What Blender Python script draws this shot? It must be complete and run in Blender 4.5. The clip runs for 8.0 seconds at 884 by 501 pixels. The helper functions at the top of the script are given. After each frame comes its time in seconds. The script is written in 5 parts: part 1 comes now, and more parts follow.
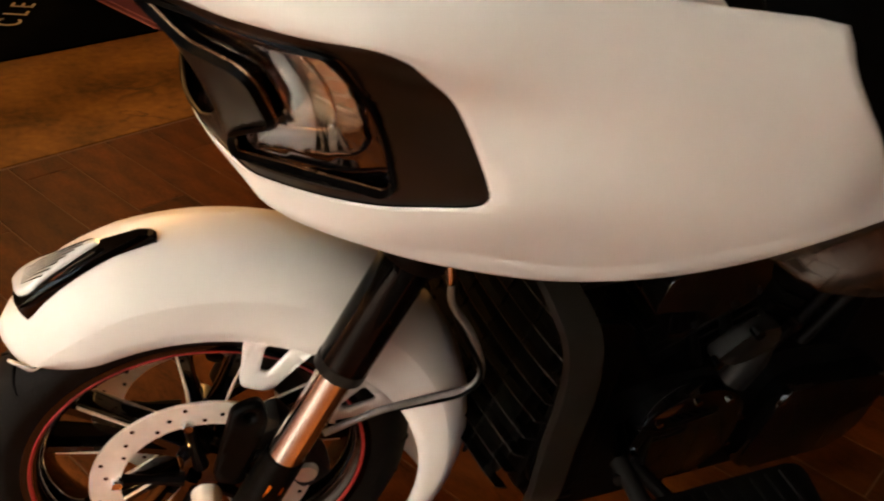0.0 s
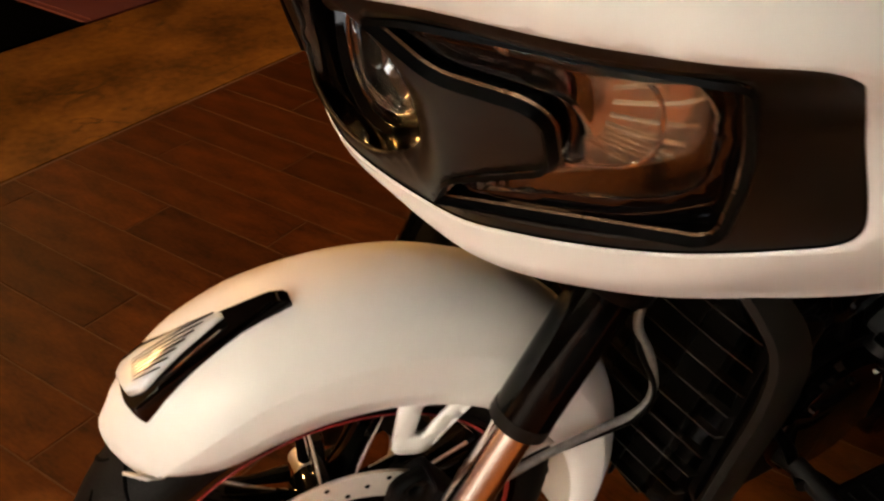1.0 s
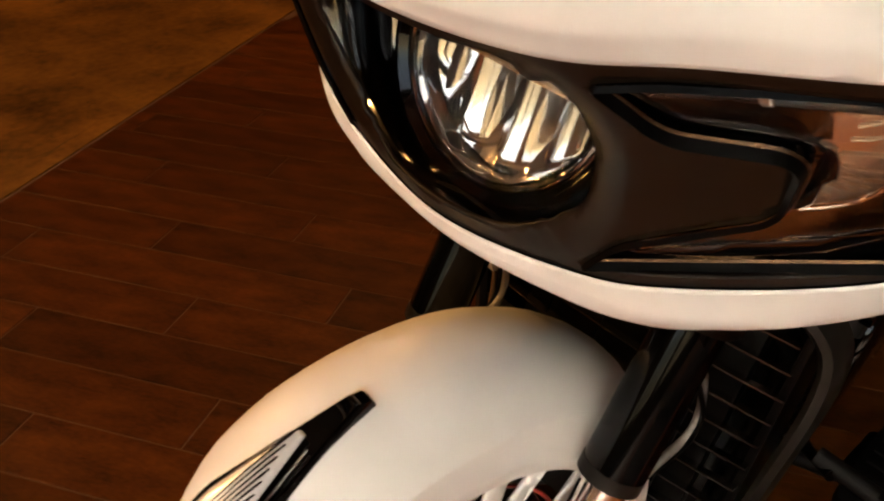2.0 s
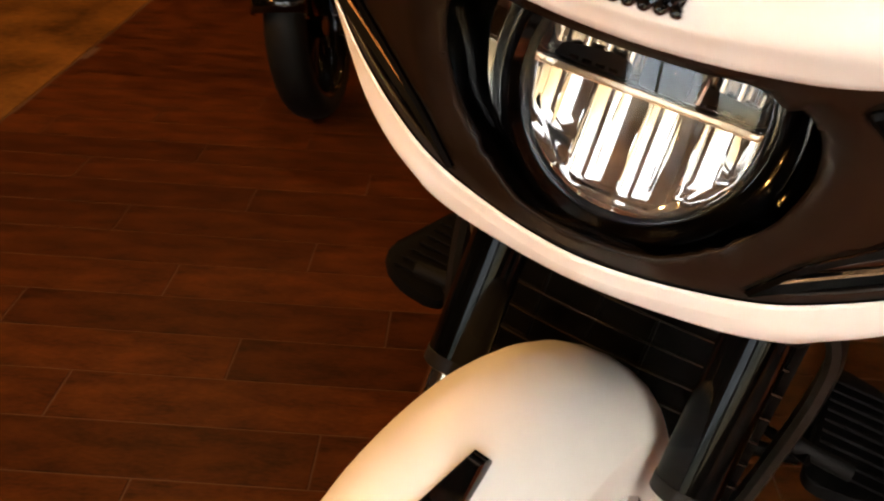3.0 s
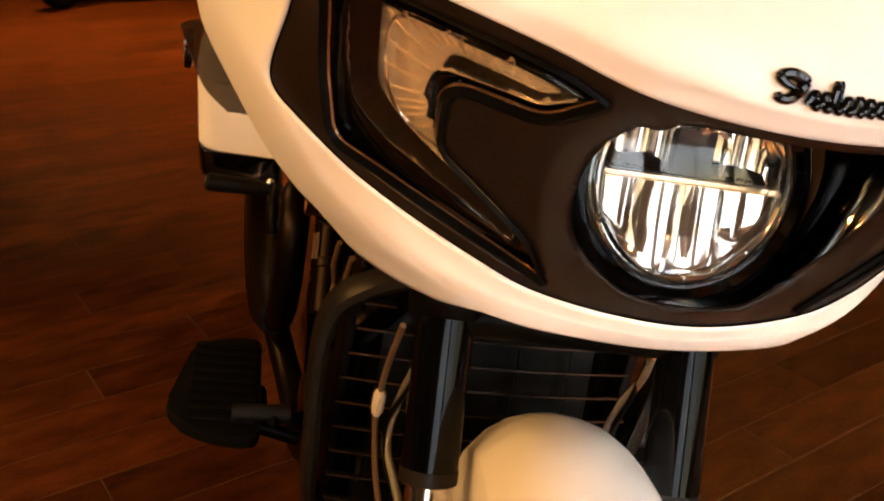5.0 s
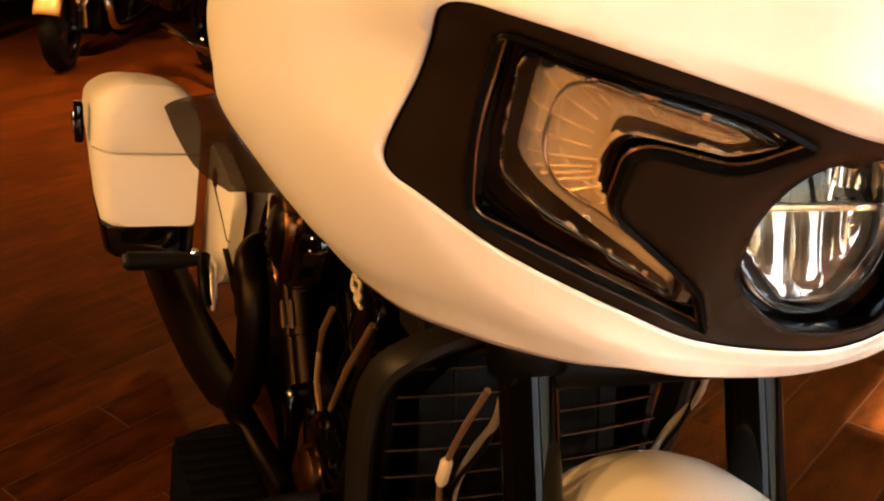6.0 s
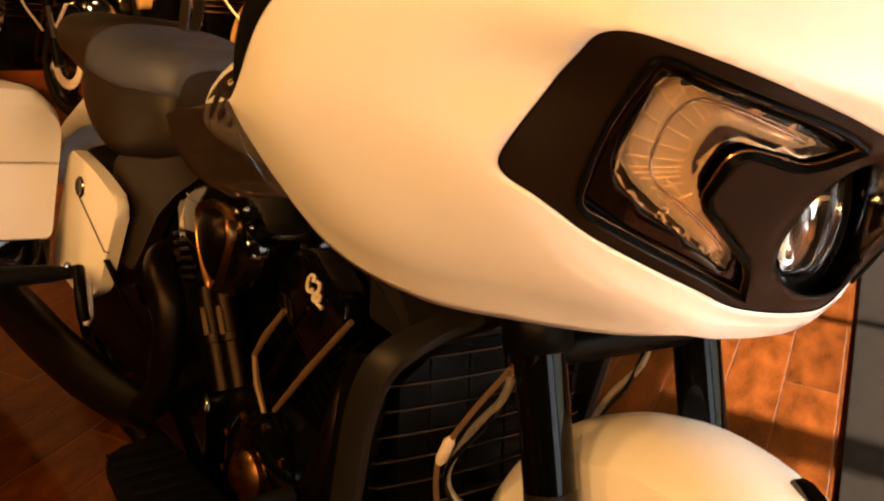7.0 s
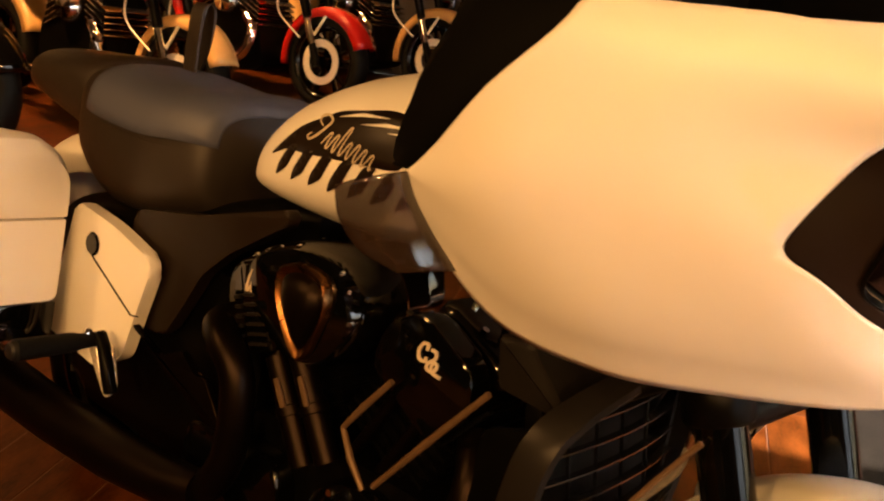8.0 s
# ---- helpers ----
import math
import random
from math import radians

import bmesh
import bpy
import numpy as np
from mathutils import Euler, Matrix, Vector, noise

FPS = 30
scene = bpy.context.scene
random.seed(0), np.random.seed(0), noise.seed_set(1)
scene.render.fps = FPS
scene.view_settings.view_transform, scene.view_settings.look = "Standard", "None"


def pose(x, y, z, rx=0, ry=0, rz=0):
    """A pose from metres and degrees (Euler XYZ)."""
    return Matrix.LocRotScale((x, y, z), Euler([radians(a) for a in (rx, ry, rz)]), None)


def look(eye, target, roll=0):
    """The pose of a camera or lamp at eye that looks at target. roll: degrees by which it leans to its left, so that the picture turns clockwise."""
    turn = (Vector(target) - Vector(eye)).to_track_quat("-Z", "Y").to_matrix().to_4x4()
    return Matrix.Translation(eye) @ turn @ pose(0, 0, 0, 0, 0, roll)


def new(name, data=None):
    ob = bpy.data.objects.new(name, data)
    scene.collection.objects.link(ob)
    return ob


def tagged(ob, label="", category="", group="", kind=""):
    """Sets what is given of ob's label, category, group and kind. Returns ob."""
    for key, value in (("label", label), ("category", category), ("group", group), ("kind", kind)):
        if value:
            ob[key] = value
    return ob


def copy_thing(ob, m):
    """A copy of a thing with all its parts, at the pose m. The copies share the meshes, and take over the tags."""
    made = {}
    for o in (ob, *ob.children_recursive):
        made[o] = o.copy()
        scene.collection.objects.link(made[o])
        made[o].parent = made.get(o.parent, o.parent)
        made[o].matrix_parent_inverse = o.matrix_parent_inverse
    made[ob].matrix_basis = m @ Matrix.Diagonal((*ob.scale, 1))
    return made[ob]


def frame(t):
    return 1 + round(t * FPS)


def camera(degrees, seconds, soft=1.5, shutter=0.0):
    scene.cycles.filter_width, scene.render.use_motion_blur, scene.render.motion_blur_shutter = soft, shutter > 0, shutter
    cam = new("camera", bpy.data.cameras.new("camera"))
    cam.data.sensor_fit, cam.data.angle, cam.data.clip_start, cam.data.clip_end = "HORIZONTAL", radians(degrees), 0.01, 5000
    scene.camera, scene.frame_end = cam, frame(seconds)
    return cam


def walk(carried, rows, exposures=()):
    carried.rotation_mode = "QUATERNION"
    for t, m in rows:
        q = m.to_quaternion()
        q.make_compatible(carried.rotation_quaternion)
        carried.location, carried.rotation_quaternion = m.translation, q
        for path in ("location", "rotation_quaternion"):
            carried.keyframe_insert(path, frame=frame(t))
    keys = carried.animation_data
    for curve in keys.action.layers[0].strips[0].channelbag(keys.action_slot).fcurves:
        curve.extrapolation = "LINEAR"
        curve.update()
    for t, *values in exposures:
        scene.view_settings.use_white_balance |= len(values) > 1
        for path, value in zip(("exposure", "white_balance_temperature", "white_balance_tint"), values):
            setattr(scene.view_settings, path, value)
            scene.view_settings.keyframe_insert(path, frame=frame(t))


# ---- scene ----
from mathutils import geometry

# ---------- camera ----------
cam = camera(50.9, 8.0, soft=2.1, shutter=0.3)
PATH = [
    (0, (0.218, 1.132, 1.328), (-0.551, -0.401, 0.299), 6.8),
    (0.5, (0.315, 0.999, 1.292), (-0.497, -0.485, 0.225), 6.0),
    (1, (0.384, 0.814, 1.28), (-0.533, -0.579, 0.177), 3.0),
    (1.5, (0.427, 0.706, 1.275), (-0.579, -0.636, 0.185), 1.0),
    (1.7, (0.465, 0.652, 1.27), (-0.658, -0.607, 0.195), 0.6),
    (2.8, (0.669, 0.394, 1.262), (-0.849, -0.506, 0.321), 2.9),
    (3, (0.659, 0.325, 1.251), (-0.91, -0.437, 0.272), 3.3),
    (3.5, (0.635, 0.2, 1.243), (-1.008, -0.373, 0.255), 1.7),
    (4, (0.664, 0.086, 1.264), (-1.064, -0.258, 0.318), 1.7),
    (4.2, (0.684, 0.023, 1.271), (-1.084, -0.108, 0.344), 2.2),
    (5.3, (0.745, -0.277, 1.3), (-1.037, 0.181, 0.516), 0.6),
    (5.5, (0.685, -0.338, 1.306), (-1.063, 0.228, 0.517), -0.6),
    (6, (0.605, -0.452, 1.319), (-1.102, 0.257, 0.555), -1.9),
    (6.5, (0.542, -0.624, 1.327), (-1.033, 0.357, 0.581), 1.7),
    (7, (0.501, -0.812, 1.344), (-0.894, 0.411, 0.598), 3.0),
    (7.5, (0.348, -0.946, 1.346), (-0.963, 0.396, 0.654), 3.8),
    (8, (0.155, -1.04, 1.359), (-1.031, 0.415, 0.668), 4.9),
]
walk(cam, [(t, look(eye, target, roll)) for t, eye, target, roll in PATH], [(0.0, 3.22, 6650, 7), (0.5, 3.10, 6650, 7), (1.0, 3.03, 6700, 7), (1.5, 2.96, 6750, 7), (2.8, 3.50, 6350, 7),
                 (3.5, 3.68, 6250, 7), (5.5, 3.82, 6550, 9), (6.5, 3.93, 6700, 10), (8.0, 3.97, 6650, 10)])

# ---------- world, sun and lamps ----------
world = bpy.data.worlds.new("world")
scene.world = world
world.use_nodes = True
wn = world.node_tree
sky = wn.nodes.new("ShaderNodeTexSky")
sky.sky_type, sky.sun_disc = "NISHITA", False
sky.sun_elevation, sky.sun_rotation = radians(36.3), radians(66)
wn.links.new(sky.outputs[0], wn.nodes["Background"].inputs[0])
wn.nodes["Background"].inputs[1].default_value = 0.05


def lamp(name, kind, energy, colour, m, size=0.5, size_y=None, angle=None):
    data = bpy.data.lights.new(name, kind)
    data.energy, data.color = energy, colour
    if kind == "AREA":
        data.size = size
        if size_y:
            data.shape, data.size_y = "RECTANGLE", size_y
    elif kind in ("POINT", "SPOT"):
        data.shadow_soft_size = size
    if angle is not None:
        data.angle = angle
    ob = new(name, data)
    ob.matrix_world = m
    return ob


WARM = (1.0, 0.50, 0.155)
DAY = (0.95, 0.95, 1.0)
TH = radians(25.1)                      # the room stands turned by this against the motorcycle
RM = Matrix.Rotation(TH, 4, "Z")
SUN_FROM = RM @ Vector((3.95, -0.1, 2.9))
lamp("sun", "SUN", 3.8, (1.0, 0.87, 0.72), look(SUN_FROM, (0, 0, 0)), angle=radians(0.8))
WINDOWS = ((-3.4, -1.1, 2.4), (-0.75, 1.24, 3.0), (1.30, 3.0, 3.25))
for (wy0, wy1, top), power in zip(WINDOWS, (1.7, 0.85, 0.07)):
    half = (wy1 - wy0) / 2
    for mid in (wy0 + half / 2, wy1 - half / 2):
        lamp("window_light", "AREA", power / 2, DAY, RM @ look((4.04, mid, (1.2 + top) / 2), (-4, mid, 1.2)), half - 0.09, top - 1.2)
SPOTS = ((-2.2, -5.0, 10.5), (0.2, -5.3, 11.3), (2.3, -4.6, 8.5), (-3.8, -1.6, 4.4), (-4.2, 2.6, 9), (-4.6, 4.8, 9), (-6.4, 1.0, 9))
for lx, ly, power in SPOTS:
    down = lx < -3.9
    bulb = lamp("ceiling_bulb", "AREA", power, WARM, RM @ look((lx, ly, 3.37), (lx, ly + 0.01, 0) if down else (lx * 0.4, ly * 0.4, 0.6)), 0.28)
    bulb.data.spread = radians(105 if down else 180)

# ---------- materials ----------


def material(name, colour, rough=0.5, metal=0.0, coat=0.0, var=0.08, scale=12.0, bump=0.0, bump_scale=200.0, rand=0.0,
             spec=0.5, stretch=None, second=None, coat_rough=0.05, rough_var=0.06, island=False):
    m = bpy.data.materials.new(name)
    m.use_nodes = True
    nt = m.node_tree
    N, L = nt.nodes, nt.links
    b = N["Principled BSDF"]
    tc = N.new("ShaderNodeTexCoord")
    mp = N.new("ShaderNodeMapping")
    L.new(tc.outputs["Object"], mp.inputs[0])
    if stretch:
        mp.inputs["Scale"].default_value = stretch
    n1 = N.new("ShaderNodeTexNoise")
    n1.inputs["Scale"].default_value = scale
    n1.inputs["Detail"].default_value = 6
    L.new(mp.outputs[0], n1.inputs[0])
    n2 = N.new("ShaderNodeTexNoise")
    n2.inputs["Scale"].default_value = scale * 9
    n2.inputs["Detail"].default_value = 3
    L.new(mp.outputs[0], n2.inputs[0])
    mix = N.new("ShaderNodeMath")
    mix.operation = "MULTIPLY_ADD"
    L.new(n1.outputs[0], mix.inputs[0])
    mix.inputs[1].default_value = 0.7
    sm = N.new("ShaderNodeMath")
    sm.operation = "MULTIPLY"
    L.new(n2.outputs[0], sm.inputs[0])
    sm.inputs[1].default_value = 0.3
    L.new(sm.outputs[0], mix.inputs[2])
    ramp = N.new("ShaderNodeMix")
    ramp.data_type = "RGBA"
    lo = [c * (1 - var) for c in colour]
    hi = [min(1, c * (1 + var)) for c in colour] if second is None else second
    ramp.inputs[6].default_value = (*lo, 1)
    ramp.inputs[7].default_value = (*hi, 1)
    mr = N.new("ShaderNodeMapRange")
    mr.inputs[1].default_value, mr.inputs[2].default_value = 0.32, 0.68
    L.new(mix.outputs[0], mr.inputs[0])
    L.new(mr.outputs[0], ramp.inputs[0])
    out = ramp.outputs[2]
    if rand:
        oi = N.new("ShaderNodeNewGeometry" if island else "ShaderNodeObjectInfo")
        hsv = N.new("ShaderNodeHueSaturation")
        r2 = N.new("ShaderNodeMapRange")
        r2.inputs[3].default_value, r2.inputs[4].default_value = 1 - rand, 1 + rand
        L.new(oi.outputs["Random Per Island" if island else "Random"], r2.inputs[0])
        L.new(r2.outputs[0], hsv.inputs["Value"])
        L.new(out, hsv.inputs["Color"])
        out = hsv.outputs[0]
    L.new(out, b.inputs["Base Color"])
    rr = N.new("ShaderNodeMapRange")
    rr.inputs[3].default_value, rr.inputs[4].default_value = max(0.01, rough - rough_var), min(1, rough + rough_var)
    L.new(n1.outputs[0], rr.inputs[0])
    L.new(rr.outputs[0], b.inputs["Roughness"])
    b.inputs["Metallic"].default_value = metal
    b.inputs["Specular IOR Level"].default_value = spec
    b.inputs["Coat Weight"].default_value = coat
    b.inputs["Coat Roughness"].default_value = coat_rough
    if bump:
        n3 = N.new("ShaderNodeTexNoise")
        n3.inputs["Scale"].default_value = bump_scale
        L.new(mp.outputs[0], n3.inputs[0])
        bp = N.new("ShaderNodeBump")
        bp.inputs["Strength"].default_value = bump
        bp.inputs["Distance"].default_value = 0.002
        L.new(n3.outputs[0], bp.inputs["Height"])
        L.new(bp.outputs[0], b.inputs["Normal"])
    return m


def glass(name, colour, rough=0.02, ior=1.45):
    m = bpy.data.materials.new(name)
    m.use_nodes = True
    b = m.node_tree.nodes["Principled BSDF"]
    b.inputs["Base Color"].default_value = (*colour, 1)
    b.inputs["Transmission Weight"].default_value = 1.0
    b.inputs["Roughness"].default_value = rough
    b.inputs["IOR"].default_value = ior
    return m


WHITE = material("pearl_white_paint", (0.78, 0.76, 0.73), 0.42, 0, 0.12, 0.015, 3, 0.02, 900, coat_rough=0.25)
BEZEL = material("satin_dark_plastic", (0.0100, 0.0058, 0.0034), 0.38, 0, 0, 0.1, 30, 0.06, 900, spec=0.22)
GLOSS = material("gloss_black", (0.001, 0.001, 0.001), 0.06, 0, 0.25, 0.1, 20, rough_var=0.03)
SATIN = material("satin_black_metal", (0.0014, 0.0013, 0.0012), 0.36, 0.0, 0, 0.2, 25, 0.05, 500, spec=0.06)
SHROUD = material("dark_grey_satin", (0.0085, 0.0072, 0.006), 0.36, 0.0, 0, 0.1, 25, 0.04, 500, spec=0.17)
TUBE = material("satin_black_fork_tube", (0.001, 0.001, 0.001), 0.07, 0, 0, 0.1, 20, spec=0.16, rough_var=0.02)
SLAT = material("black_slat_plastic", (0.058, 0.050, 0.042), 0.24, 0.75, 0, 0.1, 25, spec=0.5)
RUBBER = material("tyre_rubber", (0.0026, 0.0024, 0.0022), 0.62, 0, 0, 0.3, 40, 0.25, 350, spec=0.14)
CHROME = material("chrome", (0.80, 0.79, 0.77), 0.07, 1.0, 0, 0.03, 20, rough_var=0.03)
STEEL = material("brushed_steel", (0.86, 0.80, 0.73), 0.38, 0.5, 0, 0.06, 60, 0.05, 600)
DARKCHROME = material("smoked_chrome", (0.30, 0.29, 0.28), 0.06, 1.0, 0, 0.05, 20, rough_var=0.03)
BRONZE = material("bronze_metal", (0.20, 0.095, 0.036), 0.28, 1.0, 0, 0.15, 20)
DARKPIPE = material("dark_bronze_pipe", (0.0085, 0.0048, 0.0028), 0.38, 0.9, 0, 0.2, 14)
GREY = material("grey_cast_metal", (0.026, 0.026, 0.027), 0.40, 0.7, 0, 0.12, 50, 0.15, 400)
RED = material("red_paint", (0.42, 0.012, 0.010), 0.16, 0.1, 0.8, 0.1, 10)
REDTRIM = material("red_pinstripe", (0.42, 0.03, 0.03), 0.4, 0, 0, 0.06, 20)
# seat vinyl with the sky's reflection put into its colour as blue-grey
VINYL_SKY_SHEEN = material("sky_sheen_seat_vinyl", (0.068, 0.078, 0.130), 0.46, 0, 0, 0.10, 30, 0.35, 700, spec=0.5)
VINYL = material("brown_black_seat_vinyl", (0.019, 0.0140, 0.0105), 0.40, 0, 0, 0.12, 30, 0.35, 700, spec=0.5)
AMBER = material("amber_reflector", (0.75, 0.16, 0.01), 0.16, 0, 0.5, 0.08, 60)
HOSE = material("braided_hose", (0.30, 0.29, 0.28), 0.38, 0.6, 0, 0.25, 120, 0.3, 900)
TAN = material("tan_paint", (0.55, 0.33, 0.13), 0.3, 0, 0.4, 0.04, 8)
GOLDTRIM = material("copper_trim", (0.26, 0.15, 0.08), 0.26, 0.9, 0, 0.08, 30)
REFLECT = material("bright_reflector", (0.82, 0.67, 0.50), 0.20, 0.75, 0, 0.06, 30)
POLISHED = material("polished_slider_metal", (0.88, 0.86, 0.83), 0.14, 1.0, 0, 0.02, 8, rough_var=0.01)
FANLENS = material("pearl_silver_lens", (0.82, 0.81, 0.79), 0.22, 0.35, 0, 0.04, 30)
LAMPSILVER = material("silvered_reflector", (0.84, 0.80, 0.75), 0.06, 0.95, 0, 0.02, 30, rough_var=0.015)
MATTE = material("matte_black_plastic", (0.0018, 0.0017, 0.0016), 0.7, 0, 0, 0.2, 25, 0.05, 500, spec=0.05)
TRIM = material("pale_red_print", (0.20, 0.05, 0.035), 0.4, 0, 0, 0.1, 10)
BLACKRUG = material("black_rug_pile", (0.0004, 0.0004, 0.0004), 0.95, 0, 0, 0.3, 60, 0.3, 500, spec=0.01)
DULLEDGE = material("tan_metal_edge", (0.14, 0.085, 0.045), 0.42, 0.4, 0, 0.15, 40)
LENS = glass("clear_lens", (0.98, 0.97, 0.95))
SMOKE = material("smoked_acrylic", (0.03, 0.025, 0.022), 0.06, 0, 0.5, 0.05, 8)
SMOKE.node_tree.nodes["Principled BSDF"].inputs["Alpha"].default_value = 0.5
FROST = material("frosted_smoke_acrylic", (0.020, 0.012, 0.007), 0.10, 0, 0.3, 0.06, 8)
FROST.node_tree.nodes["Principled BSDF"].inputs["Alpha"].default_value = 0.72
CARPET = material("grey_carpet", (0.0075, 0.0056, 0.0043), 0.95, 0, 0, 0.35, 30, 0.9, 260, spec=0.05)
REDMAT = material("red_rug_pile", (0.062, 0.0022, 0.003), 0.85, 0, 0, 0.12, 8, 0.05, 300)
STONE = material("beige_stone", (0.048, 0.0178, 0.0034), 0.6, 0, 0, 0.35, 3.4, 0.25, 60, second=(0.168, 0.068, 0.0115), spec=0.05)
def add_veins(m, colour):
    """Thin wandering dark veins and small pits over a stone's colour."""
    N, L = m.node_tree.nodes, m.node_tree.links
    b = N["Principled BSDF"]
    tc = N.new("ShaderNodeTexCoord")
    warp = N.new("ShaderNodeTexNoise")
    warp.inputs["Scale"].default_value = 2.3
    warp.inputs["Detail"].default_value = 8
    warp.inputs["Distortion"].default_value = 0.9
    L.new(tc.outputs["Object"], warp.inputs[0])
    off = N.new("ShaderNodeMath")
    off.operation = "SUBTRACT"
    off.inputs[1].default_value = 0.5
    L.new(warp.outputs[0], off.inputs[0])
    mag = N.new("ShaderNodeMath")
    mag.operation = "ABSOLUTE"
    L.new(off.outputs[0], mag.inputs[0])
    line = N.new("ShaderNodeMapRange")
    line.inputs[1].default_value, line.inputs[2].default_value = 0.0, 0.012
    line.inputs[3].default_value, line.inputs[4].default_value = 1.0, 0.0
    L.new(mag.outputs[0], line.inputs[0])
    gate = N.new("ShaderNodeTexNoise")
    gate.inputs["Scale"].default_value = 3.1
    L.new(tc.outputs["Object"], gate.inputs[0])
    some = N.new("ShaderNodeMapRange")
    some.inputs[1].default_value, some.inputs[2].default_value = 0.48, 0.70
    some.inputs[4].default_value = 0.85
    L.new(gate.outputs[0], some.inputs[0])
    amount = N.new("ShaderNodeMath")
    amount.operation = "MULTIPLY"
    L.new(line.outputs[0], amount.inputs[0])
    L.new(some.outputs[0], amount.inputs[1])
    mix = N.new("ShaderNodeMix")
    mix.data_type = "RGBA"
    mix.inputs[7].default_value = (*colour, 1)
    L.new(amount.outputs[0], mix.inputs[0])
    L.new(b.inputs["Base Color"].links[0].from_socket, mix.inputs[6])
    L.new(mix.outputs[2], b.inputs["Base Color"])


add_veins(STONE, (0.018, 0.011, 0.006))
GROUT = material("tile_grout", (0.055, 0.018, 0.0055), 0.85, 0, 0, 0.2, 40)
WALL = material("dark_painted_wall", (0.045, 0.032, 0.022), 0.8, 0, 0, 0.1, 3, 0.1, 200)
CEIL = material("dim_ceiling", (0.12, 0.09, 0.065), 0.85, 0, 0, 0.06, 3)
FRAME = material("window_frame_paint", (0.10, 0.095, 0.09), 0.5, 0, 0, 0.1, 10)
# unseen panes; tint added only to weaken skylight, the sun passes them undimmed
PANE = glass("sky_dimming_window_pane", (0.36, 0.355, 0.35), 0.0)
WRITING = material("cream_lettering", (0.55, 0.47, 0.36), 0.5, 0, 0, 0.05, 10)
PRINT = material("cream_rug_print", (0.20, 0.165, 0.12), 0.8, 0, 0, 0.15, 40, spec=0.05)
PLANK_FAR = material("wood_look_tile_joined", (0.028, 0.0066, 0.0011), 0.44, 0, 0, 0.5, 2.6, 0.10, 160, spec=0.03, rand=0.25,
                     stretch=(2.4, 6.5, 1.0), second=(0.075, 0.0194, 0.0034), island=True)
PLANK = material("wood_look_tile", (0.028, 0.0066, 0.0011), 0.44, 0, 0, 0.5, 2.6, 0.10, 160, spec=0.03, rand=0.25,
                 stretch=(2.4, 6.5, 1.0), second=(0.075, 0.0194, 0.0034))

# ---------- mesh helpers ----------


def part(name, bm, mat, parent=None, label="", m=None, angle=40, solid=0.0, bevel=0.0):
    bmesh.ops.recalc_face_normals(bm, faces=bm.faces) if not solid else None
    me = bpy.data.meshes.new(name)
    bm.to_mesh(me)
    bm.free()
    me.polygons.foreach_set("use_smooth", [True] * len(me.polygons))
    me.set_sharp_from_angle(angle=radians(angle))
    me.materials.append(mat)
    ob = new(name, me)
    if parent:
        ob.parent = parent
    if m is not None:
        ob.matrix_local = m
    if solid:
        s = ob.modifiers.new("thickness", "SOLIDIFY")
        s.thickness, s.offset = solid, -1
    if bevel:
        s = ob.modifiers.new("edges", "BEVEL")
        s.width, s.segments, s.limit_method = bevel, 2, "ANGLE"
    return tagged(ob, label) if label else ob


def spline(points, n=8, closed=False):
    """A smooth curve through the control points."""
    P = [Vector(p) for p in points]
    if closed:
        P = [P[-1], *P, P[0], P[1]]
    else:
        P = [2 * P[0] - P[1], *P, 2 * P[-1] - P[-2]]
    out = []
    for a, b, c, d in zip(P, P[1:], P[2:], P[3:]):
        for k in range(n):
            u = k / n
            out.append(0.5 * (2 * b + (c - a) * u + (2 * a - 5 * b + 4 * c - d) * u * u + (3 * b - a - 3 * c + d) * u ** 3))
    return out if closed else out + [P[-2]]


def loft(bm, rings, ring_closed=True, caps=True, loop=False):
    vs = [[bm.verts.new(p) for p in r] for r in rings]
    pairs = list(zip(vs, vs[1:])) + ([(vs[-1], vs[0])] if loop else [])
    for a, b in pairs:
        n = len(a)
        for i in range(n if ring_closed else n - 1):
            j = (i + 1) % n
            bm.faces.new((a[i], a[j], b[j], b[i]))
    if caps and ring_closed and not loop:
        bm.faces.new(vs[0][::-1])
        bm.faces.new(vs[-1])
    return bm


def tube(points, radius, n=12, bm=None, caps=True):
    """A round bar along a line of points; radius: a number or one for each point."""
    bm = bm or bmesh.new()
    P = [Vector(p) for p in points]
    rings, ref = [], Vector((0.123, 0.31, 0.94)).normalized()
    for i, p in enumerate(P):
        d = (P[min(i + 1, len(P) - 1)] - P[max(i - 1, 0)]).normalized()
        x = ref.cross(d).normalized()
        y = d.cross(x)
        r = radius[i] if isinstance(radius, (list, tuple)) else radius
        rings.append([p + (x * math.cos(2 * math.pi * k / n) + y * math.sin(2 * math.pi * k / n)) * r for k in range(n)])
    return loft(bm, rings, True, caps)


def lathe(profile, n=48, m=None, bm=None, closed=False):
    """Turn (radius, height) pairs round the y axis."""
    bm = bm or bmesh.new()
    m = m or Matrix()
    rings = []
    for k in range(n):
        a = 2 * math.pi * k / n
        rings.append([m @ Vector((r * math.cos(a), h, r * math.sin(a))) for r, h in profile])
    return loft(bm, rings, closed, False, loop=True)


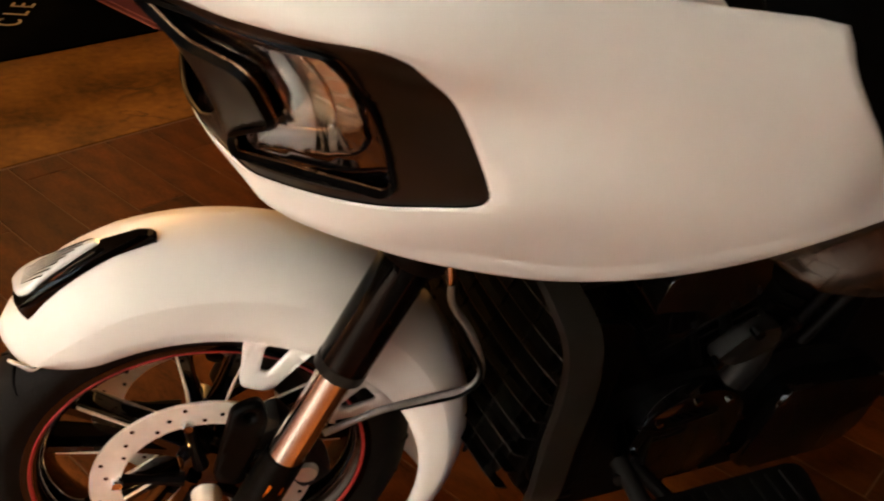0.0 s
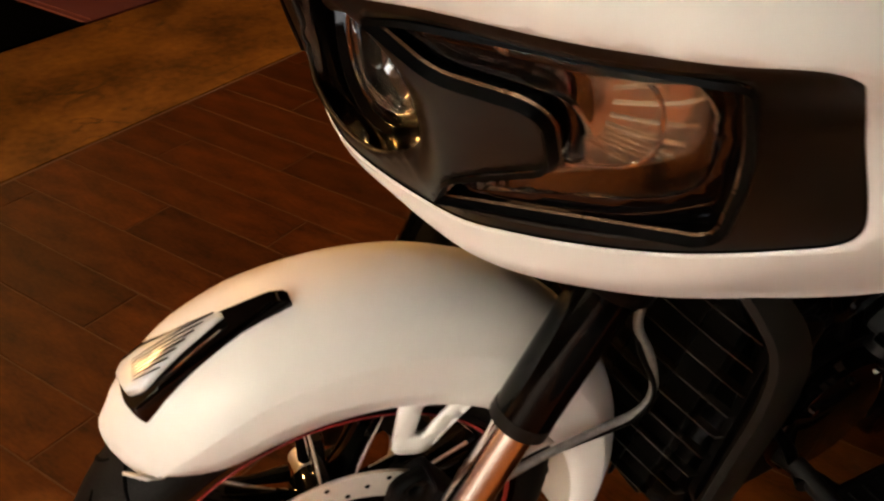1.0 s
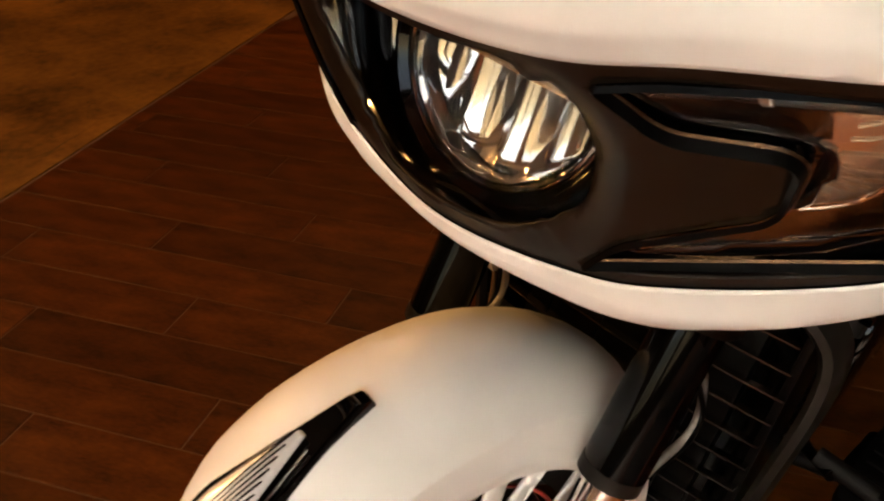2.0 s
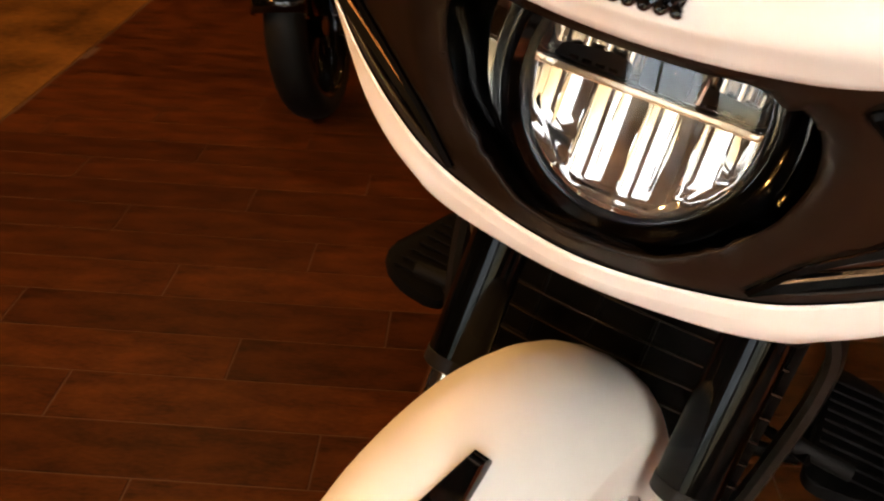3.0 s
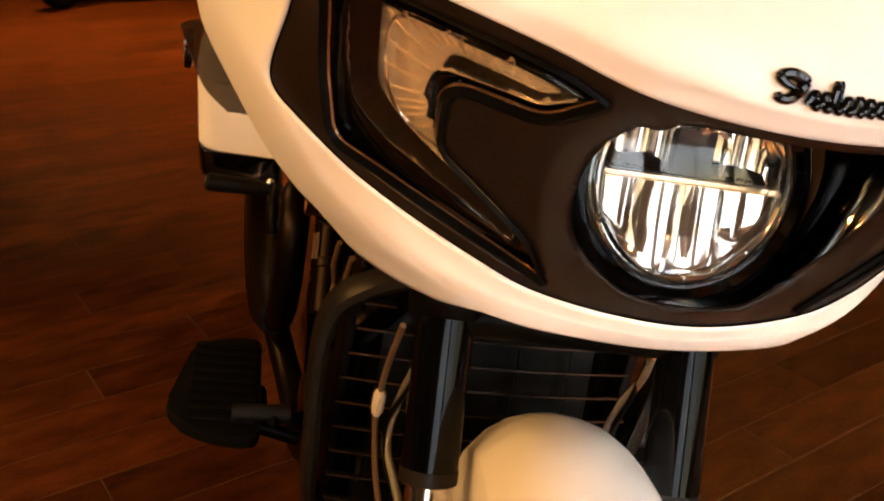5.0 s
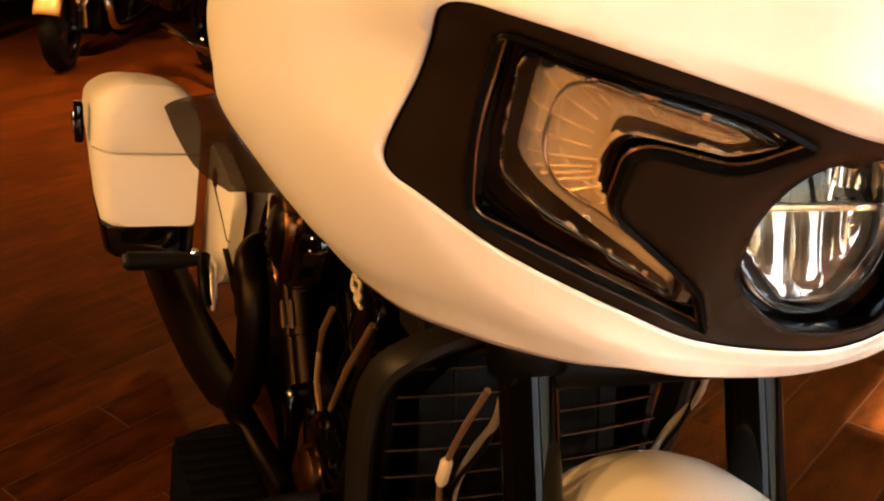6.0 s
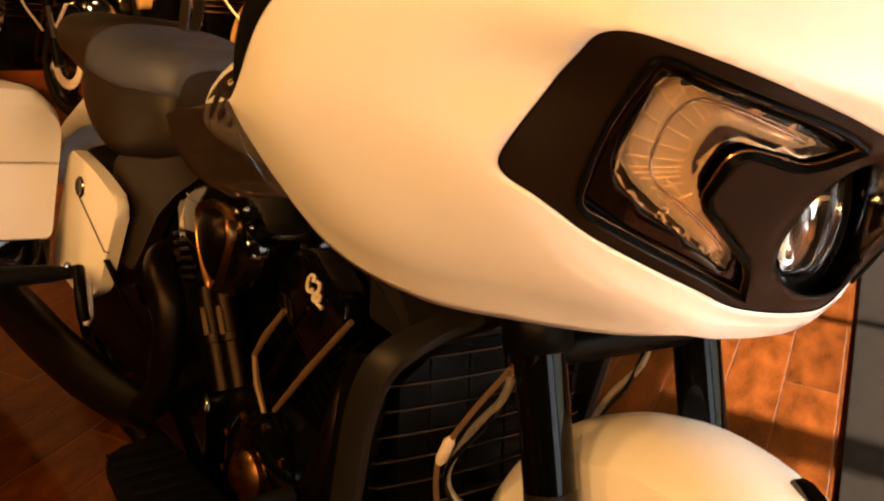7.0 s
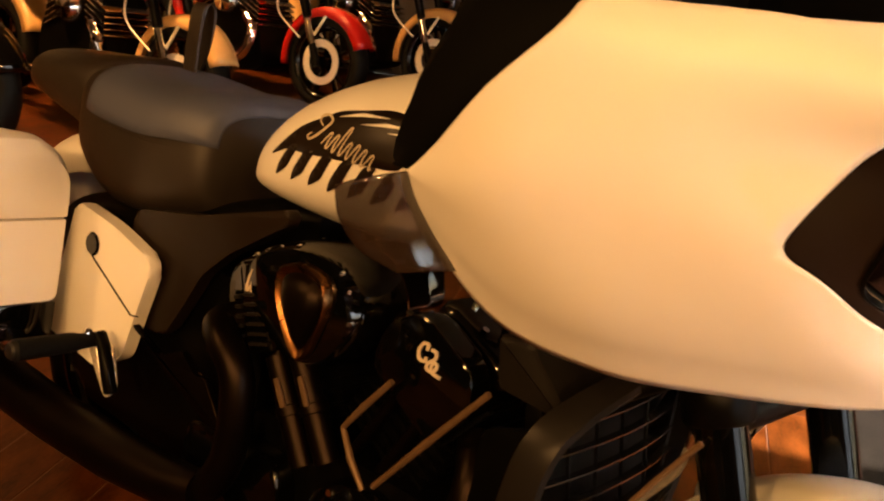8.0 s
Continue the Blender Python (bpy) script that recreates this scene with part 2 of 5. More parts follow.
def box(sx, sy, sz, m=None, bm=None, bevel=0.0, seg=2):
    bm = bm or bmesh.new()
    made = bmesh.ops.create_cube(bm, size=1, matrix=(m or Matrix()) @ Matrix.Diagonal((sx, sy, sz, 1)))
    if bevel:
        edges = {e for v in made["verts"] for e in v.link_edges}
        bmesh.ops.bevel(bm, geom=list(edges), offset=bevel, segments=seg, affect="EDGES", profile=0.6)
    return bm


def prism(poly, depth, m=None, bm=None, bevel=0.0):
    """A flat outline in x, z given thickness along y."""
    bm = bm or bmesh.new()
    m = m or Matrix()
    a = [bm.verts.new(m @ Vector((x, -depth / 2, z))) for x, z in poly]
    b = [bm.verts.new(m @ Vector((x, depth / 2, z))) for x, z in poly]
    faces = [bm.faces.new(a), bm.faces.new(b[::-1])]
    for i in range(len(a)):
        j = (i + 1) % len(a)
        bm.faces.new((a[i], b[i], b[j], a[j]))
    if bevel:
        es = [e for f in faces for e in f.edges]
        bmesh.ops.bevel(bm, geom=es, offset=bevel, segments=2, affect="EDGES", profile=0.6)
    return bm


def rounded(poly, r, n=5):
    """An outline with its corners rounded; r: one number or one for each corner."""
    out = []
    for i, p in enumerate(poly):
        a, p, c = Vector(poly[i - 1]), Vector(p), Vector(poly[(i + 1) % len(poly)])
        ri = r[i] if isinstance(r, (list, tuple)) else r
        u, w = a - p, c - p
        k = min(ri, u.length * 0.45, w.length * 0.45)
        s, e = p + u.normalized() * k, p + w.normalized() * k
        for q in range(n + 1):
            t = q / n
            out.append(tuple((1 - t) ** 2 * s + 2 * t * (1 - t) * p + t * t * e))
    return out


def inside(p, poly):
    hit = False
    for (x1, y1), (x2, y2) in zip(poly, poly[1:] + poly[:1]):
        if (y1 > p[1]) != (y2 > p[1]) and p[0] < (x2 - x1) * (p[1] - y1) / (y2 - y1) + x1:
            hit = not hit
    return hit


def dense(poly, step):
    out = []
    for a, b in zip(poly, poly[1:] + poly[:1]):
        a, b = Vector(a), Vector(b)
        n = max(1, int((b - a).length / step))
        out += [tuple(a + (b - a) * k / n) for k in range(n)]
    return out


def sheet(outer, holes, step, place, rim=None):
    """A curved sheet: an outline with holes in surface coordinates, filled and laid on the surface by place(u, v)."""
    loops = [dense(p, rim or step) for p in (outer, *holes)]
    pts, edges = [], []
    for lp in loops:
        k = len(pts)
        pts += [Vector(p) for p in lp]
        edges += [(k + i, k + (i + 1) % len(lp)) for i in range(len(lp))]
    border = np.array([tuple(p) for p in pts])
    x0, y0 = border.min(0)
    x1, y1 = border.max(0)
    for i in range(1, int((x1 - x0) / step)):
        for j in range(1, int((y1 - y0) / step)):
            q = (x0 + i * step, y0 + j * step)
            if inside(q, loops[0]) and not any(inside(q, h) for h in loops[1:]):
                if ((border - q) ** 2).sum(1).min() > (0.5 * step) ** 2:
                    pts.append(Vector(q))
    v, _, f, *_ = geometry.delaunay_2d_cdt(pts, edges, [], 0, 1e-5)
    bm = bmesh.new()
    vs = [bm.verts.new(place(p.x, p.y)) for p in v]
    for t in f:
        c = sum((v[i] for i in t), Vector((0, 0))) / len(t)
        if inside(c, loops[0]) and not any(inside(c, h) for h in loops[1:]):
            bm.faces.new([vs[i] for i in t])
    bmesh.ops.delete(bm, geom=[w for w in bm.verts if not w.link_faces], context="VERTS")
    return bm


def wall_of(outline, place_a, place_b, bm=None):
    """The upright rim between two copies of one outline."""
    bm = bm or bmesh.new()
    return loft(bm, [[place_a(*p) for p in outline], [place_b(*p) for p in outline]], True, False)

# ---------- the room ----------
EA = Vector((math.cos(TH), math.sin(TH), 0))
EB = Vector((-math.sin(TH), math.cos(TH), 0))
X0, X1, Y0, Y1, HT = -11.0, 4.0, -8.0, 6.5, 3.5


def room():
    bm = box(X1 - X0, Y1 - Y0, 0.1, RM @ pose((X0 + X1) / 2, (Y0 + Y1) / 2, -0.0515))
    tagged(part("floor", bm, GROUT), "showroom floor base under wood-look tiles", "floor", kind="structure")
    bm = box(X1 - X0, Y1 - Y0, 0.1, RM @ pose((X0 + X1) / 2, (Y0 + Y1) / 2, HT + 0.05))
    tagged(part("ceiling", bm, CEIL), "plain dim showroom ceiling", "ceiling", kind="structure")
    for name, sx, sy, cx, cy in (("wall_west", 0.2, Y1 - Y0, X0 - 0.1, (Y0 + Y1) / 2),
                                 ("wall_south", X1 - X0, 0.2, (X0 + X1) / 2, Y0 - 0.1)):
        tagged(part(name, box(sx, sy, HT, RM @ pose(cx, cy, HT / 2)), WALL), "dark painted showroom wall", "wall", kind="structure")
    # front wall with a run of shop windows
    wins = WINDOWS
    bm = bmesh.new()
    edges = [Y0] + [e for w in wins for e in w[:2]] + [Y1]
    for a, b in zip(edges[::2], edges[1::2]):
        box(0.2, b - a, HT, RM @ pose(X1 + 0.1, (a + b) / 2, HT / 2), bm)
    for a, b, top in wins:
        box(0.2, b - a, 0.5, RM @ pose(X1 + 0.1, (a + b) / 2, 0.25), bm)
        box(0.2, b - a, HT - top, RM @ pose(X1 + 0.1, (a + b) / 2, (HT + top) / 2), bm)
    tagged(part("wall_east", bm, WALL), "dark shop-front wall with window openings", "wall", kind="structure")
    for k, (a, b, top) in enumerate(wins):
        w = tagged(new("window_%d" % (k + 1)), "tall shop window with dark frame", "window", kind="structure")
        w.matrix_world = RM @ pose(X1 + 0.1, (a + b) / 2, (0.5 + top) / 2)
        wd, hg = b - a, top - 0.5
        bm = bmesh.new()
        for y in (-wd / 2 + 0.03, 0, wd / 2 - 0.03):
            box(0.08, 0.06, hg, pose(0, y, 0), bm)
        for z in (-hg / 2 + 0.03, hg / 2 - 0.03):
            box(0.075, wd - 0.13, 0.06, pose(0, 0, z), bm)
        part("window_frame", bm, FRAME, w)
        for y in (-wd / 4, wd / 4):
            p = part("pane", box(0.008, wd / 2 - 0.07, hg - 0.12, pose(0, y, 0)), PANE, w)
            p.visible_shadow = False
    tagged(part("wall_north", box(X1 - X0, 0.2, HT, RM @ pose((X0 + X1) / 2, Y1 + 0.1, HT / 2)), WALL), "dark painted showroom wall", "wall", kind="structure")
    # ceiling lamps
    for lx, ly, power in SPOTS:
        c = tagged(new("ceiling_lamp"), "small round warm ceiling spotlight", "lamp", "showroom ceiling spotlights")
        c.matrix_world = RM @ pose(lx, ly, HT, 90)
        part("housing", lathe([(0.0, 0.06), (0.16, 0.06), (0.18, 0.0), (0.18, 0.11), (0.165, 0.11), (0.15, 0.07), (0.0, 0.07)], 24), FRAME, c)


room()

# ---------- the motorcycle: fairing surface ----------
LEAN = -9.17
bike = tagged(new("motorcycle"), "pearl white touring motorcycle with black trim leaning on its stand", "motorcycle")
bike.matrix_world = pose(0, 0, 0, LEAN, 0, 0)

# sections of one half, from the nose back to the rear edge, from the lip up
SECTIONS = (
    ((0.028, 0.0, 0.877), (0.014, 0.104, 0.878), (-0.005, 0.163, 0.882), (-0.071, 0.196, 0.860), (-0.176, 0.238, 0.839), (-0.325, 0.267, 0.816), (-0.473, 0.308, 0.844), (-0.574, 0.416, 0.996)),
    ((0.044, 0.0, 0.894), (0.024, 0.112, 0.898), (0.004, 0.190, 0.910), (-0.053, 0.264, 0.926), (-0.142, 0.320, 0.937), (-0.301, 0.364, 0.921), (-0.438, 0.396, 0.945), (-0.554, 0.430, 1.011)),
    ((0.055, 0.0, 0.914), (0.033, 0.114, 0.920), (0.014, 0.190, 0.945), (-0.045, 0.290, 0.985), (-0.115, 0.371, 1.034), (-0.271, 0.423, 1.042), (-0.414, 0.454, 1.033), (-0.524, 0.439, 1.026)),
    ((0.116, 0.0, 1.020), (0.094, 0.112, 1.026), (0.055, 0.213, 1.054), (-0.001, 0.318, 1.085), (-0.073, 0.365, 1.129), (-0.218, 0.430, 1.132), (-0.352, 0.462, 1.127), (-0.416, 0.471, 1.126)),
    ((0.163, 0.0, 1.122), (0.145, 0.113, 1.127), (0.115, 0.198, 1.147), (0.070, 0.302, 1.170), (-0.005, 0.375, 1.187), (-0.169, 0.423, 1.206), (-0.264, 0.445, 1.209), (-0.307, 0.463, 1.218)),
    ((0.168, 0.000, 1.157), (0.152, 0.127, 1.172), (0.117, 0.200, 1.191), (0.063, 0.287, 1.215), (-0.009, 0.353, 1.236), (-0.138, 0.397, 1.265), (-0.224, 0.410, 1.283), (-0.286, 0.414, 1.288)),
    ((0.104, 0.000, 1.282), (0.093, 0.107, 1.291), (0.059, 0.182, 1.308), (0.012, 0.236, 1.321), (-0.046, 0.289, 1.336), (-0.136, 0.330, 1.355), (-0.205, 0.340, 1.376), (-0.262, 0.331, 1.397)),
)
GRID = np.array(SECTIONS)
GRID = np.concatenate([GRID[:, :0:-1] * (1, -1, 1), GRID], 1)


def curve_at(C, s):
    n = len(C)
    k = int(min(max(math.floor(s), 0), n - 2))
    u = s - k
    a = C[k - 1] if k > 0 else 2 * C[0] - C[1]
    d = C[k + 2] if k + 2 < n else 2 * C[-1] - C[-2]
    b, c = C[k], C[k + 1]
    return 0.5 * (2 * b + (c - a) * u + (2 * a - 5 * b + 4 * c - d) * u * u + (3 * b - a - 3 * c + d) * u ** 3)


def skin(u, v, depth=0.0):
    """The fairing's surface: u from the nose (0) to the rear edge (7, or -7), v from the lip (0) up; depth: metres inwards."""
    k = int(min(max(math.floor(u + 7), 0), 13))
    lo, hi = max(0, k - 1), min(15, k + 3)
    cols = np.array([curve_at(GRID[:, i], v) for i in range(lo, hi)])
    p = Vector(curve_at(cols, u + 7 - lo))
    if depth:
        e = 0.04
        du = skin(min(u + e, 7), v) - skin(max(u - e, -7), v)
        dv = skin(u, min(v + e, 6)) - skin(u, max(v - e, 0))
        p = p - du.cross(dv).normalized() * depth
    return p


def on(depth):
    return lambda u, v: skin(u, v, depth)


def mirrored(poly):
    return [(-u, v) for u, v in poly][::-1]


BEZEL_LINE = rounded([(-4.14, 4.06), (-2, 4.05), (0, 4.0), (2, 4.05), (4.14, 4.06), (4.02, 3.0), (4.08, 1.95), (2, 1.97), (0, 2.0), (-2, 1.97),
                      (-4.08, 1.95), (-4.02, 3.0)], [.38, 1, 1, 1, .38, .6, .24, 1, 1, 1, .24, .6], 8)
BEZEL_LINE = BEZEL_LINE[::-1]
SIDE_LAMP = rounded([(1.32, 3.81), (1.75, 3.87), (3.68, 3.84), (3.40, 3.0), (3.30, 2.14), (1.08, 2.13), (1.40, 2.48), (2.24, 2.78), (2.31, 3.32), (1.70, 3.39)],
                    [.08, .2, .2, .3, .16, .07, .16, .12, .12, .16], 6)
LAMP_HOLE = rounded([(-.64, 3.89), (.64, 3.89), (1.20, 3.54), (1.28, 3.10), (1.14, 2.62), (.50, 2.25), (-.50, 2.25), (-1.14, 2.62), (-1.28, 3.10), (-1.20, 3.54)],
                    [.2, .2, .2, .3, .3, .4, .4, .3, .3, .2], 6)


def sunk(u, v, depth):
    """The trim panel rolls inward towards the sides of the headlamp opening."""
    d = min(math.hypot(u - a, v - b) for a, b in LAMP_HOLE)
    side = min(1.0, max(0.0, (abs(u) - 0.5) / 0.5))
    return skin(u, v, depth + 0.013 * side * max(0.0, 1 - d / 0.26) ** 1.6)


def shift(poly, k):
    """An outline drawn in towards its middle line by k."""
    P = [Vector(p) for p in poly]
    out = []
    for i in range(len(P)):
        t = (P[(i + 1) % len(P)] - P[i - 1]).normalized()
        out.append(tuple(P[i] + Vector((-t.y, t.x)) * k))
    area = sum(a.x * b.y - b.x * a.y for a, b in zip(P, P[1:] + P[:1]))
    return out if area > 0 else [tuple(2 * Vector(p) - Vector(q)) for p, q in zip(poly, out)]


def fairing():
    rim = [(7, 4.27), (6.7, 4.36), (6.0, 4.46), (5.45, 4.57), (4.95, 4.73), (4.6, 4.97), (4.2, 5.34), (3.8, 5.7), (3.4, 5.95), (3.2, 6)]
    outer = [(-7, 0), (7, 0), *rim, *[(-u, v) for u, v in rim[::-1]]]
    def folded(u, v):
        """The skin with a soft fold above the lower lip on both flanks and its upper rear corners drawn back."""
        far = min(1.0, max(0.0, (abs(u) - 2.2) / 1.6)) * min(1.0, max(0.0, (6.9 - abs(u)) / 0.7))
        step = min(1.0, max(0.0, (0.62 - v) / 0.22))
        corner = min(1.0, max(0.0, abs(u) - 6.0)) * min(1.0, max(0.0, (v - 2.4) / 1.7))
        return skin(u, v, 0.0018 * far * step * step * (3 - 2 * step) if far * step > 0 else 0.0) + Vector((-0.040 * corner ** 1.3, 0, 0))

    shell = part("fairing", sheet(outer, [BEZEL_LINE], 0.10, folded, 0.06), WHITE, bike, "satin pearl white front fairing shell", solid=0.005)
    # trim round the lamps, set in a little
    trim = part("headlight_bezel", sheet(shift(BEZEL_LINE, -0.03), [SIDE_LAMP, mirrored(SIDE_LAMP), LAMP_HOLE], 0.06, lambda u, v: sunk(u, v, 0.0038), 0.05), BEZEL, bike,
                "satin dark trim panel round the headlights", solid=0.004)
    part("bezel_edge", wall_of(shift(dense(BEZEL_LINE, 0.06), 0.016), on(0.0016), on(0.012)), GLOSS, trim)
    return shell


fairing()


def side_lamps():
    for flip in (False, True):
        line = mirrored(SIDE_LAMP) if flip else SIDE_LAMP
        sl = part("side_lamp", wall_of(line, on(0.003), on(0.04)), GLOSS, bike, "black C-shaped running light with clear lens", solid=0.0)
        part("trim_ring", loft(bmesh.new(), [[skin(*p, 0.001) for p in shift(line, -0.01)], [skin(*p, -0.002) for p in shift(line, 0.02)],
                                             [skin(*p, 0.006) for p in shift(line, 0.054)]], True, False), SATIN, sl)
        part("copper_line", loft(bmesh.new(), [[skin(*p, 0.0050) for p in shift(line, 0.054)], [skin(*p, 0.0045) for p in shift(line, 0.060)],
                                               [skin(*p, 0.0065) for p in shift(line, 0.07)]], True, False), GOLDTRIM, sl)
        s = -1 if flip else 1
        bed = lambda u, v: skin(u, v, 0.032 + 0.013 * max(0.0, abs(u) - 1.9))
        core = [(1.5, 3.66), (1.9, 3.70), (3.42, 3.62), (3.08, 2.62), (2.78, 2.50), (1.52, 2.26), (1.72, 2.58), (2.35, 2.78), (2.46, 3.34), (1.78, 3.44)]
        core = rounded([(s * u, v) for u, v in core][::s], [.06, .1, .25, .2, .2, .06, .1, .12, .12, .1], 5)
        part("surround", sheet(shift(line, 0.03), [core], 0.1, on(0.0165), 0.05), GLOSS, sl, solid=0.003)
        part("cup", wall_of(core, on(0.017), lambda u, v: bed(u, v) + (bed(u, v) - skin(u, v)) * 0.05), MATTE, sl)
        part("reflector", sheet(core, [], 0.05, bed), REFLECT, sl, "bright mirror reflector")
        inner = spline([(1.8, 2.60), (2.33, 2.77), (2.40, 2.95), (2.48, 3.28), (2.32, 3.37), (1.9, 3.43)], 4)
        outer_line = spline([(1.75, 2.36), (2.65, 2.52), (3.05, 2.64), (3.40, 3.55), (2.85, 3.65), (2.1, 3.67)], 4)
        for a, b in list(zip(inner, outer_line))[1:-1]:
            part("reflector_rib", tube([skin(s * (a.x + (b.x - a.x) * q), a.y + (b.y - a.y) * q, 0.0308 + 0.013 * max(0.0, a.x + (b.x - a.x) * q - 1.9)) for q in (0.08, 0.35, 0.62, 0.86)], 0.0009, 6), REFLECT, sl)
        part("light_guide", tube([skin(s * p.x, p.y, 0.0275) for p in spline([(1.72, 2.42), (2.3, 2.60), (2.68, 2.72), (2.84, 3.1), (2.9, 3.46), (2.6, 3.54), (1.8, 3.55)], 5)], 0.0018, 8), LAMPSILVER, sl)
        part("lens", sheet(core, [], 0.06, on(0.0150), 0.05), LENS, sl, "clear glossy lens", solid=0.0025)


side_lamps()


def headlamp():
    c = Vector((-0.003, 0.002, 1.033))
    tilt = Matrix.Translation(c) @ Matrix.Rotation(radians(-10.5), 4, "Y") @ Matrix.Rotation(radians(-90), 4, "Z")
    hl = part("headlamp", wall_of(LAMP_HOLE, lambda u, v: sunk(u, v, 0.003), lambda u, v: Vector((-0.092, skin(u, v).y * 0.98, c.z + (skin(u, v).z - c.z) * 1.10))), DARKCHROME, bike,
              "round clear headlamp in a black recess")
    part("recess_back", box(0.01, 0.36, 0.26, pose(-0.098, 0, c.z)), GLOSS, hl)
    part("recess_dish", lathe([(0.116, -0.014), (0.119, -0.010), (0.130, -0.004), (0.148, 0.006)], 64, tilt), DARKCHROME, hl, "smoked mirror dish round the lamp", solid=0.0)
    part("ring", lathe([(0.118, -0.03), (0.118, 0.004), (0.112, 0.014), (0.104, 0.018), (0.098, 0.012), (0.096, -0.03)], 64, tilt), GLOSS, hl)
    part("inner_ring", lathe([(0.0975, -0.01), (0.0975, 0.010), (0.0945, 0.0125), (0.092, 0.009), (0.091, -0.03)], 64, tilt), CHROME, hl)
    def fluted(x, z, width, depth):
        """A shallow dish broken into upright concave flutes."""
        f = 2 * ((x / width) % 1.0) - 1
        return tilt @ Vector((x, -0.030 + 1.1 * (x * x + z * z) + depth * f * f, z))
    disc_line = [(0.0905 * math.cos(2 * math.pi * k / 64), 0.0905 * math.sin(2 * math.pi * k / 64)) for k in range(64)]
    half = [p for p in disc_line if p[1] < -0.001]
    half = [(-0.0904, -0.0005), *half, (0.0904, -0.0005)]
    part("lower_reflector", sheet(half, [], 0.003, lambda x, z: fluted(x, z, 0.0452, 0.0036)), LAMPSILVER, hl, "mirror-bright lower reflector")
    upper = [(-x, -z) for x, z in half]
    part("upper_reflector", sheet(upper, [], 0.003, lambda x, z: fluted(x, z, 0.0150, 0.0016) - 0.004 * tilt.to_3x3().col[1]), LAMPSILVER, hl, "fluted upper reflector")
    part("shelf", box(0.174, 0.042, 0.004, tilt @ pose(0, -0.024, 0.0, 3, 0, 0), None, 0.0015), GREY, hl)
    for s in (-1, 1):
        part("shelf_plate", prism(rounded([(s * 0.020, 0.003), (s * 0.084, 0.003), (s * 0.080, 0.015), (s * 0.040, 0.020), (s * 0.022, 0.016)], 0.003, 3), 0.003,
                                  tilt @ pose(0, -0.012, 0.001, 32), None, 0.0008), GREY, hl)
        for k in range(4):
            part("plate_slot", box(0.0075, 0.0012, 0.003, tilt @ pose(s * (0.034 + 0.011 * k), -0.0135, 0.0065, 32), None, 0.0004), GLOSS, hl)
    part("shelf_edge", box(0.172, 0.003, 0.006, tilt @ pose(0, -0.0025, -0.001), None, 0.001), REFLECT, hl)
    part("projector", box(0.040, 0.034, 0.044, tilt @ pose(-0.006, -0.028, 0.024), None, 0.006), MATTE, hl)
    part("projector_eye", lathe([(0, 0.004), (0.005, 0.0035), (0.007, 0)], 16, tilt @ pose(-0.010, -0.015, 0.018)), CHROME, hl)
    u_clip = spline([(-0.034, -0.012, 0.006), (-0.036, -0.010, 0.034), (-0.028, -0.010, 0.046), (-0.014, -0.012, 0.046), (-0.004, -0.018, 0.040)], 5)
    part("light_pipe", tube([tilt @ p for p in u_clip], 0.0030, 8), LAMPSILVER, hl)
    for x, h in ((0.062, 0.036), (0.045, 0.052), (0.026, 0.058), (0.010, 0.050), (-0.046, 0.050), (-0.060, 0.038)):
        part("fluted_post", tube([tilt @ Vector((x, -0.026, 0.006)), tilt @ Vector((x, -0.026, 0.010 + h))], 0.0052, 10), LAMPSILVER, hl)
    for x in (-0.0678, -0.0452, -0.0226, 0.0, 0.0226, 0.0452, 0.0678):
        z1 = -0.84 * (0.090 ** 2 - x * x) ** 0.5
        rings = []
        for q in range(7):
            z = -0.004 + (z1 + 0.004) * q / 6
            foot = fluted(x, z, 0.0452, 0.0036)
            out = tilt.to_3x3() @ Vector((0, 0.006 + 0.006 * math.sin(math.pi * q / 6), 0))
            across = tilt.to_3x3() @ Vector((0.0010, 0, 0))
            rings.append([foot - across, foot + across, foot + out + across * 0.5, foot + out - across * 0.5])
        part("fin", loft(bmesh.new(), rings), CHROME, hl)
    part("lens", sheet(disc_line, [], 0.012, lambda x, z: tilt @ Vector((x, 0.018 - 1.5 * (x * x + z * z), z))), LENS, hl, "clear domed headlamp lens", solid=0.003)


headlamp()

# ---------- front wheel, fork and fender, turned a little to the right ----------
AX = Vector((0.043, 0, 0.3185))
RAKE = radians(21.4)
UPF = Vector((-math.sin(RAKE), 0, math.cos(RAKE)))
STEER = Matrix.Translation(AX) @ Matrix.Rotation(radians(-8.5), 4, UPF) @ Matrix.Translation(-AX)
WH = STEER @ Matrix.Translation(AX)


def tyre_profile(r, w):
    pts = []
    for k in range(15):
        a = -math.pi / 2 + math.pi * k / 14
        pts.append((r - w * 0.42 + w * 0.42 * math.cos(a) ** 0.8, w / 2 * math.sin(a)))
    return [(r - w * 0.58, -w * 0.40), *pts, (r - w * 0.58, w * 0.40)]


